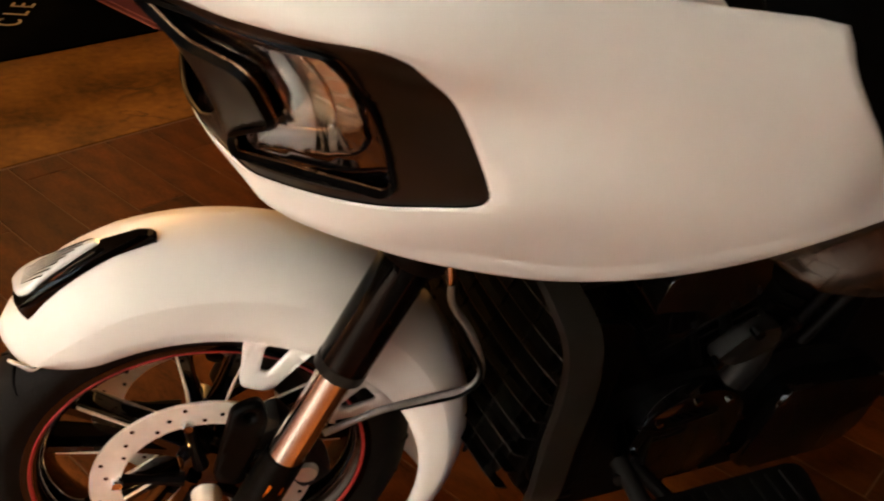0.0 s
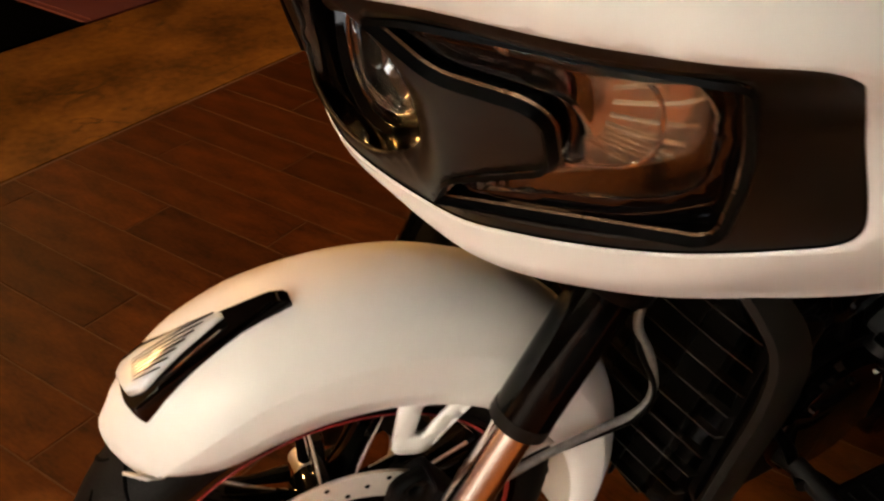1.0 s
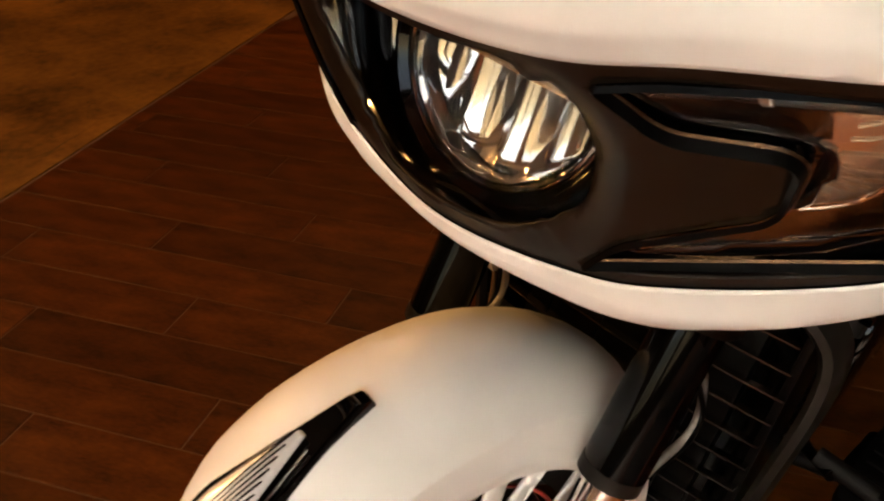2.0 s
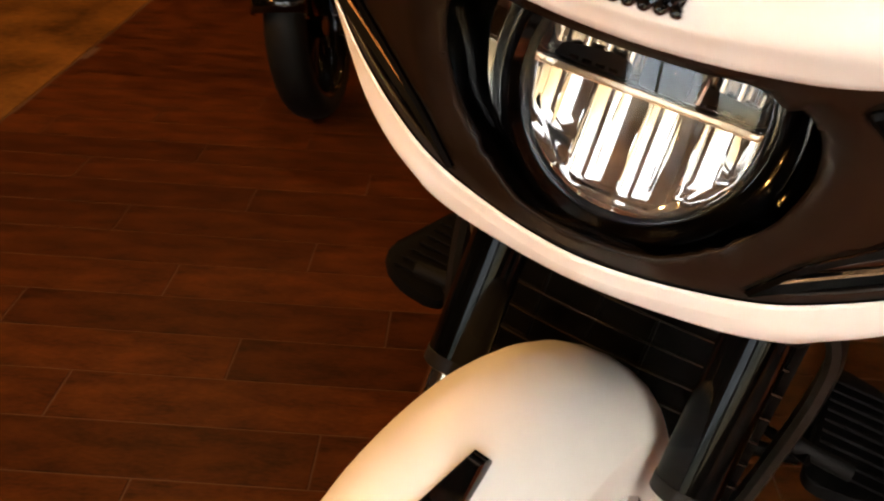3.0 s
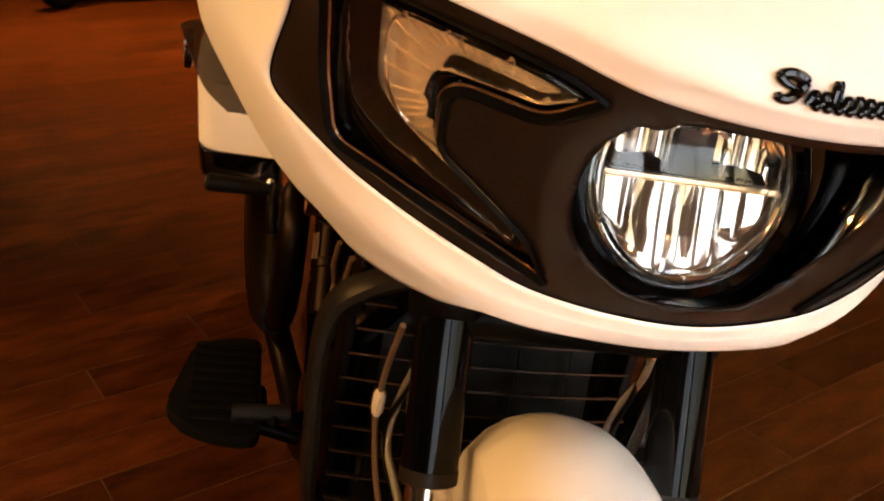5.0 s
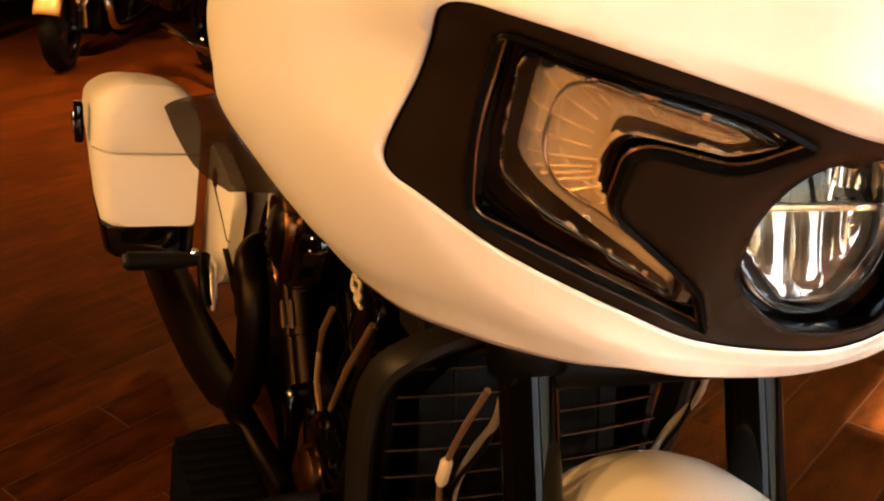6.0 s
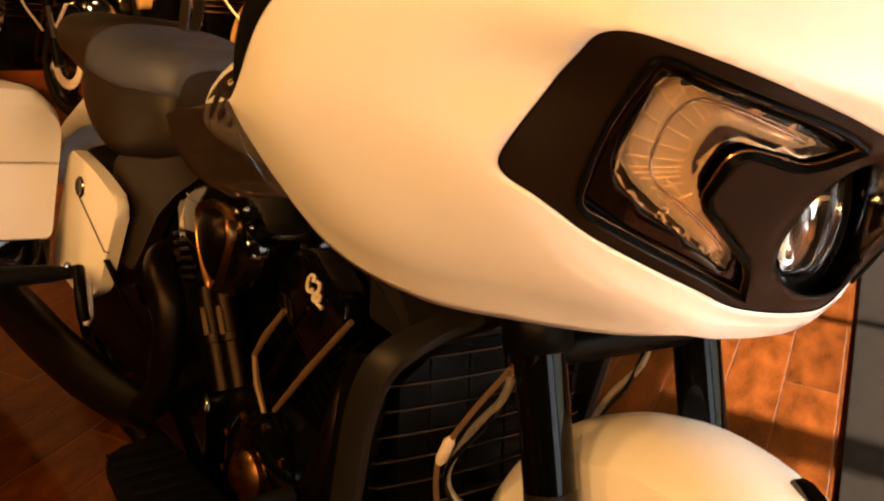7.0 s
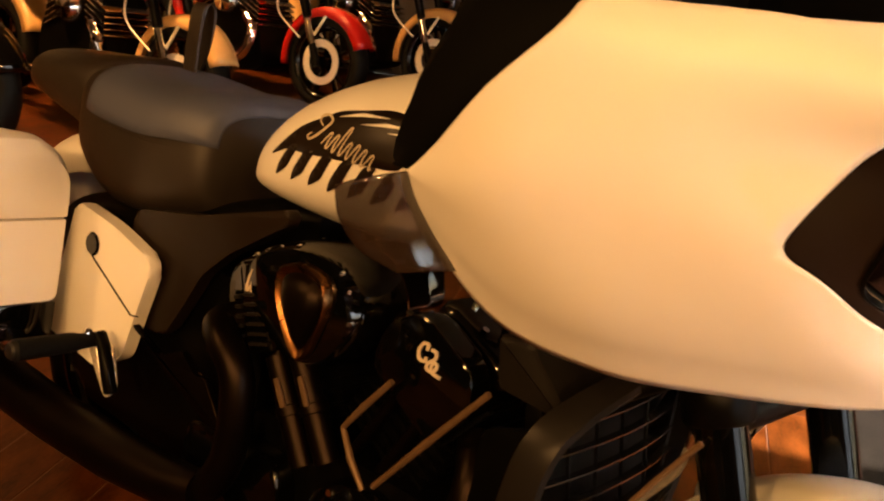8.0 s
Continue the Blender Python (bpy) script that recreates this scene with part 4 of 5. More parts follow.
    drop = [(p.x, p.y) for p in spline([(-0.912, 0.768), (-0.864, 0.789), (-0.815, 0.780), (-0.797, 0.738), (-0.815, 0.672), (-0.842, 0.634), (-0.880, 0.667), (-0.910, 0.722)], 5, True)]
    part("bronze_rim", dome(drop, ((1.0, -0.245), (1.0, -0.262), (0.95, -0.266), (0.90, -0.262), (0.78, -0.258))), BRONZE, ac)
    part("bronze_cap", dome(drop, ((0.80, -0.250), (0.78, -0.260), (0.62, -0.270), (0.4, -0.277), (0.1, -0.278))), DARKPIPE, ac, "dark bronze drop-shaped cap")
    for x, z in ((-1.004, 0.760), (-0.975, 0.776), (-0.944, 0.790), (-0.925, 0.780), (-0.905, 0.803), (-0.880, 0.795), (-0.852, 0.802), (-0.826, 0.790), (-0.803, 0.789), (-0.792, 0.772), (-0.781, 0.765), (-0.772, 0.745), (-0.764, 0.722)):
        part("cover_bolt", lathe([(0, 0.006), (0.003, 0.0055), (0.0048, 0.003), (0.0048, -0.02), (0, -0.02)], 8, pose(x, -0.232, z) @ Matrix.Scale(-1, 4, (0, 1, 0))), CHROME, ac)
    # the rear cylinder's rocker column, with ribs and pushrod tubes below
    rc = part("rocker_column", prism(rounded([(-1.035, 0.739), (-0.965, 0.766), (-0.912, 0.622), (-0.983, 0.595)], 0.012, 4), 0.07, pose(0, -0.205, 0), None, 0.006), GLOSS, bike, "black rocker column with ribs and a pale curl")
    for k in range(6):
        f = k / 5
        x, z = -1.020 + 0.030 * f, 0.685 - 0.078 * f
        part("rib", box(0.050, 0.008, 0.006, pose(x + 0.035, -0.243, z + 0.012, 0, -18, 0), None, 0.002), SHROUD, rc)
        part("edge_rib", box(0.016, 0.05, 0.007, pose(x - 0.012, -0.215, z - 0.008, 0, -18, 0), None, 0.002), SHROUD, rc)
    curl_emblem("emblem", rc, lambda a, b: Vector((-1.013 + 0.035 * a + 0.018 * b, -0.2425, 0.690 + 0.010 * a + 0.052 * b)))
    for x0, z0, x1, z1 in ((-0.940, 0.600, -0.838, 0.440), (-0.885, 0.622, -0.785, 0.470)):
        p0, p1 = Vector((x0, -0.212, z0)), Vector((x1, -0.212, z1))
        tb = part("pushrod_tube", tube([p0 + (p1 - p0) * k for k in (0, 0.45, 0.46, 0.54, 0.55, 1.0)], [0.021, 0.021, 0.025, 0.025, 0.022, 0.022], 20), DARKPIPE, rc)
        part("clip", box(0.012, 0.006, 0.05, Matrix.Translation(p0 + (p1 - p0) * 0.3 + Vector((0.012, -0.022, 0))) @ Matrix.Rotation(radians(-33), 4, "Y"), None, 0.002), DULLEDGE, tb)
    # ribs on the front cylinder's covers
    for k in range(8):
        f = k / 7
        part("cover_rib", box(0.026, 0.010, 0.006, pose(-0.722 + 0.036 * f, -0.186, 0.668 + 0.086 * f, 0, 28, 0), None, 0.002), SHROUD, en)
    for k in range(6):
        f = k / 5
        part("cover_rib", box(0.006, 0.010, 0.052, pose(-0.676 + 0.075 * f, -0.180, 0.668 - 0.034 * f, 0, 40, 0), None, 0.002), SHROUD, en)
    for k in range(6):
        f = k / 5
        part("lower_fin", box(0.006, 0.012, 0.034, pose(-0.585 + 0.05 * f, -0.172, 0.590 + 0.06 * f, 0, 48, 0), None, 0.002), SATIN, en)


engine()


def exhaust():
    pts = spline([(-1.02, -0.16, 0.64), (-1.055, -0.24, 0.625), (-1.015, -0.27, 0.61), (-0.972, -0.272, 0.575), (-0.954, -0.272, 0.51), (-0.965, -0.272, 0.40), (-1.03, -0.278, 0.32), (-1.2, -0.29, 0.285)], 6)
    ex = part("exhaust_pipe", tube(pts, 0.030, 18), DARKPIPE, bike, "dark bronze exhaust pipe and muffler")
    part("muffler", tube([(-1.00, -0.285, 0.335), (-1.08, -0.29, 0.315), (-1.25, -0.295, 0.295), (-1.46, -0.30, 0.284), (-1.72, -0.305, 0.285), (-2.1, -0.31, 0.30), (-2.16, -0.31, 0.305)], [0.034, 0.044, 0.050, 0.052, 0.055, 0.055, 0.045], 24), DARKPIPE, ex)
    part("front_pipe", tube(spline([(-0.56, -0.14, 0.60), (-0.52, -0.19, 0.54), (-0.54, -0.21, 0.40), (-0.66, -0.22, 0.26), (-0.9, -0.24, 0.24), (-1.1, -0.28, 0.29)], 6), 0.028, 16), DARKPIPE, ex)
    part("heat_shield", prism(rounded([(-1.283, 0.544), (-1.198, 0.51), (-1.125, 0.547), (-1.079, 0.515), (-1.055, 0.524), (-0.986, 0.447), (-1.021, 0.440), (-1.167, 0.490)][::-1], 0.008, 3), 0.012, pose(0, -0.262, 0), None, 0.003), DARKPIPE, ex)


exhaust()

# ---------- tank, seat, rear body ----------


def body_loft(stations, n=20, power=2.6):
    """Rounded cross-sections along x: (x, middle z, half width, up, down)."""
    rings = []
    for x, z, w, up, dn in stations:
        ring = []
        for k in range(n):
            a = 2 * math.pi * k / n
            c, s = math.cos(a), math.sin(a)
            ring.append(Vector((x, w * math.copysign(abs(c) ** (2 / power), c), z + (up if s > 0 else dn) * math.copysign(abs(s) ** (2 / power), s))))
        rings.append(ring)
    return loft(bmesh.new(), rings)


def smooth_stations(st, n=5):
    return [tuple(p) for p in catmull(st, n)]


def catmull(st, n):
    C = np.array(st, float)
    return [curve_at(C, k / n) for k in range((len(C) - 1) * n + 1)]


def script_badge(name, parent, place, r, mat, label):
    """A flourish and one running line of slanted humps, standing in for a script emblem; place(a, b) maps 0..1 along and up."""
    swash = spline([(0.13, 0.62), (0.05, 0.70), (0.01, 0.88), (0.09, 1.0), (0.20, 0.92), (0.18, 0.62), (0.12, 0.25), (0.05, 0.02), (0.0, 0.10), (0.03, 0.24)], 5)
    badge = part(name, tube([place(p.x, p.y) for p in swash], [r * (0.55 + 0.7 * math.sin(math.pi * k / (len(swash) - 1))) for k in range(len(swash))], 8), mat, parent, label)
    line = [(0.24, 0.10)]
    for k in range(7):
        x, h = 0.26 + 0.098 * k, (0.55, 0.58, 0.95, 0.55, 0.60, 0.56, 0.50)[k]
        line += [(x + 0.030, h), (x + 0.058, h * 0.96), (x + 0.052, 0.30), (x + 0.062, 0.04), (x + 0.085, 0.10)]
    line = spline(line, 4)
    part("running_line", tube([place(p.x, p.y) for p in line], [r * (0.62 + 0.34 * math.sin(k * 0.314) ** 2) for k in range(len(line))], 8), mat, badge)
    return badge


TANK = smooth_stations([(-0.56, 0.97, 0.10, 0.13, 0.06), (-0.62, 0.97, 0.16, 0.16, 0.10), (-0.78, 0.955, 0.207, 0.170, 0.13), (-0.93, 0.935, 0.212, 0.155, 0.12), (-1.05, 0.905, 0.192, 0.130, 0.085), (-1.13, 0.878, 0.152, 0.092, 0.05), (-1.172, 0.862, 0.10, 0.048, 0.03), (-1.185, 0.855, 0.03, 0.015, 0.012)])


def tank():
    st = TANK
    tk = part("fuel_tank", body_loft(st, 36, 2.3), WHITE, bike, "pearl white teardrop fuel tank with dark feather graphic", angle=70)
    def flank(s, x, z):
        C = np.array(st)
        k = int(np.argmin(abs(C[:, 0] - x)))
        k = min(max(k, 1), len(C) - 2)
        xs, zc, w, up, dn = [np.interp(-x, -C[:, 0], C[:, i]) for i in range(5)]
        h = min(0.985, abs(z - zc) / (up if z > zc else dn))
        return Vector((x, s * (w * (1 - h ** 2.3) ** (1 / 2.3) + 0.0022), z))
    for s in (-1, 1):
        body = rounded([(-1.052, 0.924), (-0.985, 0.985), (-0.90, 1.028), (-0.80, 1.048), (-0.70, 1.045), (-0.68, 0.99), (-0.76, 0.962), (-0.86, 0.955), (-0.95, 0.947), (-1.0, 0.945)], 0.012, 4)
        gr = part("feather_graphic", sheet(body, [], 0.012, lambda u, v: flank(s, u, v)), BEZEL, tk, "dark feather graphic", solid=0.001)
        for k in range(7):
            x0 = -1.005 + 0.045 * k
            blade = rounded([(x0 + 0.012, 0.953 + 0.001 * k), (x0 + 0.036, 0.957 + 0.001 * k), (x0 + 0.012, 0.915), (x0 - 0.022, 0.893 + 0.001 * k), (x0 - 0.012, 0.918)], 0.008, 3)
            part("feather", sheet(blade, [], 0.010, lambda u, v: flank(s, u, v)), BEZEL, tk, solid=0.001)
        for k in range(3):
            x0 = -0.90 + 0.055 * k
            bar = rounded([(x0, 1.018 - 0.002 * k), (x0 + 0.05, 1.034 - 0.006 * k), (x0 + 0.11, 1.036 - 0.008 * k), (x0 + 0.05, 1.028 - 0.006 * k)], 0.006, 3)
            part("pale_stripe", sheet(bar, [], 0.010, lambda u, v: flank(s, u, v) + Vector((0, s * 0.001, 0))), WHITE, tk, solid=0.0008)
        script_badge("badge", tk, lambda a, b: flank(s, -0.955 + 0.165 * a + 0.016 * b, 0.972 - 0.022 * a + 0.046 * b), 0.0019, WRITING, "pale script-like badge")
    return tk


tank()


def seat():
    st = smooth_stations([(-1.255, 0.865, 0.12, 0.06, 0.07), (-1.27, 0.86, 0.165, 0.105, 0.112), (-1.33, 0.855, 0.190, 0.122, 0.13), (-1.43, 0.845, 0.20, 0.125, 0.15), (-1.58, 0.845, 0.195, 0.135, 0.155), (-1.68, 0.86, 0.18, 0.125, 0.12), (-1.72, 0.87, 0.16, 0.105, 0.09)])
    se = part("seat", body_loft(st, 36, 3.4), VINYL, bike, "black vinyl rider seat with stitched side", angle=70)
    st = smooth_stations([(-1.66, 0.90, 0.12, 0.07, 0.08), (-1.70, 0.90, 0.155, 0.10, 0.10), (-1.82, 0.905, 0.155, 0.085, 0.08), (-1.98, 0.91, 0.14, 0.065, 0.05), (-2.04, 0.90, 0.10, 0.03, 0.03)])
    part("pillion_pad", body_loft(st, 28, 3.0), VINYL, se, angle=70)
    # top cushion; its paler blue-grey is painted sky sheen on the seat vinyl
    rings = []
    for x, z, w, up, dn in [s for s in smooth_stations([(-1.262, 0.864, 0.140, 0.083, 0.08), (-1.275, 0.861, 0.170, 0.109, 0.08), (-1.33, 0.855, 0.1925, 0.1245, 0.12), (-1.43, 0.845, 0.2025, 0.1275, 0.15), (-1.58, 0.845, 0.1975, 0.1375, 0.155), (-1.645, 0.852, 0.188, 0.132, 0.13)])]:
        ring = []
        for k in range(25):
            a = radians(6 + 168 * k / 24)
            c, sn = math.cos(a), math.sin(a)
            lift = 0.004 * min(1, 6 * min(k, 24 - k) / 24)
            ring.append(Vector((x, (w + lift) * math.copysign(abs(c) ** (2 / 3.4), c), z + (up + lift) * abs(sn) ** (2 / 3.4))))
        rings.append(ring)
    part("top_cushion", loft(bmesh.new(), rings, False, False), VINYL_SKY_SHEEN, se, "vinyl top cushion with reflected sky painted in blue-grey", angle=60, solid=0.004)
    strap = spline([(-1.60, 0.02, 0.975), (-1.60, 0.02, 1.05), (-1.60, 0.025, 1.125), (-1.60, 0.045, 1.14), (-1.61, 0.062, 1.11), (-1.63, 0.07, 1.04), (-1.66, 0.07, 0.97)], 5)
    bm = loft(bmesh.new(), [[p + Vector((dx, dy, 0)) for dx, dy in ((-0.022, -0.003), (0.022, -0.003), (0.022, 0.003), (-0.022, 0.003))] for p in strap])
    part("grab_strap", bm, VINYL, se, "black upright grab strap")
    seam = [(x, -w * 0.985, z) for x, z, w in ((-1.28, 0.875, 0.17), (-1.33, 0.872, 0.190), (-1.43, 0.868, 0.201), (-1.58, 0.872, 0.197))]
    part("piping", tube(spline(seam, 5), 0.003, 6), VINYL, se)


seat()


def rear_body():
    # white rear mudguard between the bags
    rings = []
    for k in range(25):
        a = radians(15 + 150 * k / 24)
        rings.append([Vector((-1.635 + r * math.cos(a) - 0.05, y, 0.33 + r * math.sin(a))) for r, y in ((0.40, -0.115), (0.455, -0.11), (0.495, -0.075), (0.51, 0), (0.495, 0.075), (0.455, 0.11), (0.40, 0.115))])
    part("rear_fender", loft(bmesh.new(), rings, False, False), WHITE, bike, solid=0.004, angle=60)
    for s in (-1, 1):
        sp = part("side_panel", prism(rounded([(-1.545, 0.715), (-1.40, 0.70), (-1.265, 0.665), (-1.30, 0.56), (-1.335, 0.45), (-1.42, 0.40), (-1.62, 0.42)], [.02, .05, .035, .02, .02, .02, .02], 5), 0.03, pose(0, s * 0.235, 0), None, 0.010), WHITE, bike, "white angular side panel")
        part("panel_joint", tube([(-1.47, s * 0.2515, 0.622), (-1.315, s * 0.2515, 0.547), (-1.292, s * 0.2515, 0.552)], 0.0018, 6), GLOSS, sp)
        part("lock", lathe([(0, 0.004), (0.02, 0.004), (0.024, 0), (0, 0)], 20, pose(-1.470, s * 0.251, 0.645) @ Matrix.Scale(s, 4, (0, 1, 0))), GLOSS, sp)
        saddlebag(s)
        passenger_peg(s)
        floorboard(s)
    part("under_seat_cover", body_loft(smooth_stations([(-1.02, 0.80, 0.08, 0.04, 0.05), (-1.15, 0.76, 0.13, 0.06, 0.10), (-1.35, 0.68, 0.17, 0.08, 0.14), (-1.55, 0.64, 0.18, 0.08, 0.14), (-1.75, 0.6, 0.16, 0.08, 0.1)]), 28, 3.0), SATIN, bike, angle=60)
    wheel(bike, Matrix.Translation((-1.635, 0, 0.315)), 0.311, 0.18, GLOSS, False, None, 5, "rear_wheel")


def saddlebag(s):
    """A hard side case: lower shell, lid with rounded top, black band and latch."""
    def shell(z_pairs, xs, y_in):
        rings = []
        for x, k, top in xs:
            ring = []
            for y, z in z_pairs:
                yy = y_in + (y - y_in) * (0.55 + 0.45 * k)
                ring.append(Vector((x, s * yy, 0.60 + (z - 0.60) * (0.88 + 0.12 * k) * (top if z > 0.70 else 1.0))))
            rings.append(ring)
        return loft(bmesh.new(), rings)
    xs = ((-1.53, 0.55, 0.90), (-1.545, 0.80, 0.97), (-1.58, 0.95, 0.98), (-1.75, 0.95, 0.90), (-2.05, 0.85, 0.72), (-2.16, 0.65, 0.62), (-2.19, 0.45, 0.55))
    lid = rounded([(0.275, 0.69), (0.518, 0.69), (0.514, 0.80), (0.45, 0.852), (0.33, 0.850), (0.275, 0.80)], [.004, .004, .05, .06, .05, .05], 5)
    mid = rounded([(0.285, 0.505), (0.496, 0.505), (0.515, 0.684), (0.277, 0.684)], [.02, .02, .004, .004], 4)
    low = rounded([(0.29, 0.425), (0.485, 0.425), (0.497, 0.502), (0.287, 0.502)], [.02, .02, .004, .004], 4)
    sb = part("saddlebag", shell(mid, xs, 0.28), WHITE, bike, "pearl white hard saddlebag with a black base", angle=45)
    part("lid", shell(lid, xs, 0.28), WHITE, sb, angle=45)
    part("base_band", shell(low, xs, 0.28), GLOSS, sb, "black lower band", angle=45)
    part("latch", box(0.07, 0.02, 0.085, pose(-1.62, s * 0.535, 0.735), None, 0.005), GLOSS, sb)
    part("latch_button", box(0.02, 0.008, 0.05, pose(-1.61, s * 0.546, 0.735), None, 0.003), CHROME, sb)


def passenger_peg(s):
    pg = part("passenger_peg", tube([(-1.352, s * 0.290, 0.492), (-1.353, s * 0.325, 0.491), (-1.354, s * 0.345, 0.491), (-1.357, s * 0.452, 0.490), (-1.357, s * 0.458, 0.490)], [0.014, 0.015, 0.019, 0.021, 0.016], 16), RUBBER, bike, "black folding passenger footpeg on bright bracket")
    part("bracket", sheet(rounded([(-1.425, 0.478), (-1.33, 0.480), (-1.305, 0.405), (-1.335, 0.368), (-1.38, 0.415)], 0.014, 4), [rounded([(-1.385, 0.462), (-1.345, 0.462), (-1.322, 0.412), (-1.348, 0.402)], 0.008, 4)], 0.01, lambda u, v: Vector((u, s * 0.275, v))), STEEL, pg, solid=0.008)
    part("hinge", tube([(-1.345, s * 0.292, 0.502), (-1.315, s * 0.300, 0.488), (-1.290, s * 0.300, 0.430), (-1.285, s * 0.296, 0.408)], 0.013, 10), SATIN, pg)
    part("peg_bolt", lathe([(0, 0.012), (0.006, 0.012), (0.008, 0.006), (0.008, 0), (0, 0)], 12, pose(-1.353, s * 0.316, 0.504, -s * 60, 0, 0)), CHROME, pg)
    part("end_cap", lathe([(0, 0.005), (0.014, 0.004), (0.017, 0), (0, 0)], 16, Matrix.Translation((-1.357, s * 0.459, 0.490)) @ Matrix.Scale(s, 4, (0, 1, 0))), GREY, pg)


def floorboard(s):
    poly = rounded([(-0.53, 0.31), (-0.54, 0.40), (-0.60, 0.47), (-0.84, 0.43), (-0.87, 0.31)], [.03, .05, .05, .04, .03], 5)
    m = Matrix(((1, 0, 0, 0), (0, 0, s, 0), (0, 1, 0, 0.35), (0, 0, 0, 1)))
    fb = part("floorboard", prism(poly, 0.022, m, None, 0.006), MATTE, bike, "black rubber rider floorboard")
    for k in range(9):
        part("tread", box(0.012, 0.11, 0.005, pose(-0.58 - 0.03 * k, s * 0.375, 0.3635), None, 0.002), MATTE, fb)
    part("mount", tube([(-0.62, s * 0.15, 0.28), (-0.64, s * 0.30, 0.31), (-0.75, s * 0.31, 0.315)], 0.014, 10), SATIN, fb)
    part("pedal_lever", tube([(-0.60, s * 0.17, 0.36), (-0.55, s * 0.24, 0.40), (-0.50, s * 0.30, 0.42)], 0.009, 10), SATIN, fb)
    part("pedal_pad", tube([(-0.515, s * 0.27, 0.425), (-0.515, s * 0.36, 0.42)], 0.014, 12), RUBBER, fb)


rear_body()
part("frame_cover", prism(rounded([(-1.02, 0.66), (-1.02, 0.42), (-1.12, 0.26), (-1.62, 0.26), (-1.72, 0.62), (-1.5, 0.70)], 0.05, 4), 0.34, None, None, 0.03), SATIN, bike)
for side in (-1, 1):
    part("frame_side_cover", prism(rounded([(-1.40, 0.735), (-1.20, 0.775), (-0.968, 0.847), (-0.962, 0.822), (-1.033, 0.776), (-1.102, 0.731), (-1.172, 0.669), (-1.21, 0.602), (-1.264, 0.516), (-1.40, 0.514)][::-1], [.02] * 10, 4), 0.03, pose(0, side * 0.195, 0), None, 0.008), BEZEL, bike, "dark brown satin frame side cover")


def inner_fairing():
    """The black inner cowl behind the fairing's rear edge, and the smoked lower deflectors."""
    rings = []
    for k in range(15):
        v = 1.2 + 4.8 * k / 14
        for_ring = []
        a, b = skin(7, v), skin(-7, v)
        back = 0.06 + 0.17 * min(1, max(0, (v - 1.6) / 2.4))
        for f, dx in ((0.955, 0.02), (0.94, -back * 0.4), (0.91, -back * 0.8), (0.84, -back), (0.55, -back * 0.9), (0.0, -back * 0.7), (-0.55, -back * 0.9), (-0.84, -back), (-0.91, -back * 0.8), (-0.94, -back * 0.4), (-0.955, 0.02)):
            for_ring.append(Vector((a.x + dx, a.y * f, a.z)))
        rings.append(for_ring)
    part("inner_fairing", loft(bmesh.new(), rings, False, False), MATTE, bike, "black inner fairing", solid=0.004, angle=50)
    for s in (-1, 1):
        # a bowed blade held along the fairing's lower rear edge, flaring outwards and back
        root = [skin(s * 6.95, 1.75), skin(s * 6.75, 0.75), skin(s * 6.55, 0.35), skin(s * 6.3, 0.2)]
        root = spline([p + Vector((-0.004, 0, 0)) for p in root], 5)
        free = spline([(-0.596, s * 0.486, 0.985), (-0.598, s * 0.468, 0.945), (-0.578, s * 0.446, 0.910), (-0.545, s * 0.412, 0.890)], 5)
        rows = []
        for k in range(9):
            q = k / 8
            rows.append([r + (f - r) * q + Vector((0, s * 0.016 * math.sin(math.pi * q), 0)) for r, f in zip(root, free)])
        part("wind_deflector", loft(bmesh.new(), rows, False, False), FROST, bike, "smoked clear wind deflector blade", solid=0.004, angle=70)
    part("cowl_bottom", loft(bmesh.new(), [[skin(u, 0.05) * 1.0 + Vector((0, 0, 0.006)) for u in np.linspace(-6, 6, 25)], [Vector((skin(u, 0).x, skin(u, 0).y * 0.35, 0.90)) for u in np.linspace(-6, 6, 25)]], False, False), SATIN, bike, solid=0.003)
    part("windscreen", loft(bmesh.new(), [[skin(u, 6.0) + Vector((-0.13 * t, 0, 0.20 * t)) for u in np.linspace(-4, 4, 17)] for t in (0, 0.5, 1.0)], False, False), SMOKE, bike, "smoked windscreen", solid=0.004)


inner_fairing()

# ---------- badge on the nose ----------


def nose_badge():
    script_badge("nose_badge", bike, lambda a, b: skin(-0.36 + 0.68 * a, 4.80 + 0.26 * b, -0.003), 0.0038, GLOSS, "black raised script-like badge")


nose_badge()

# ---------- other motorcycles ----------


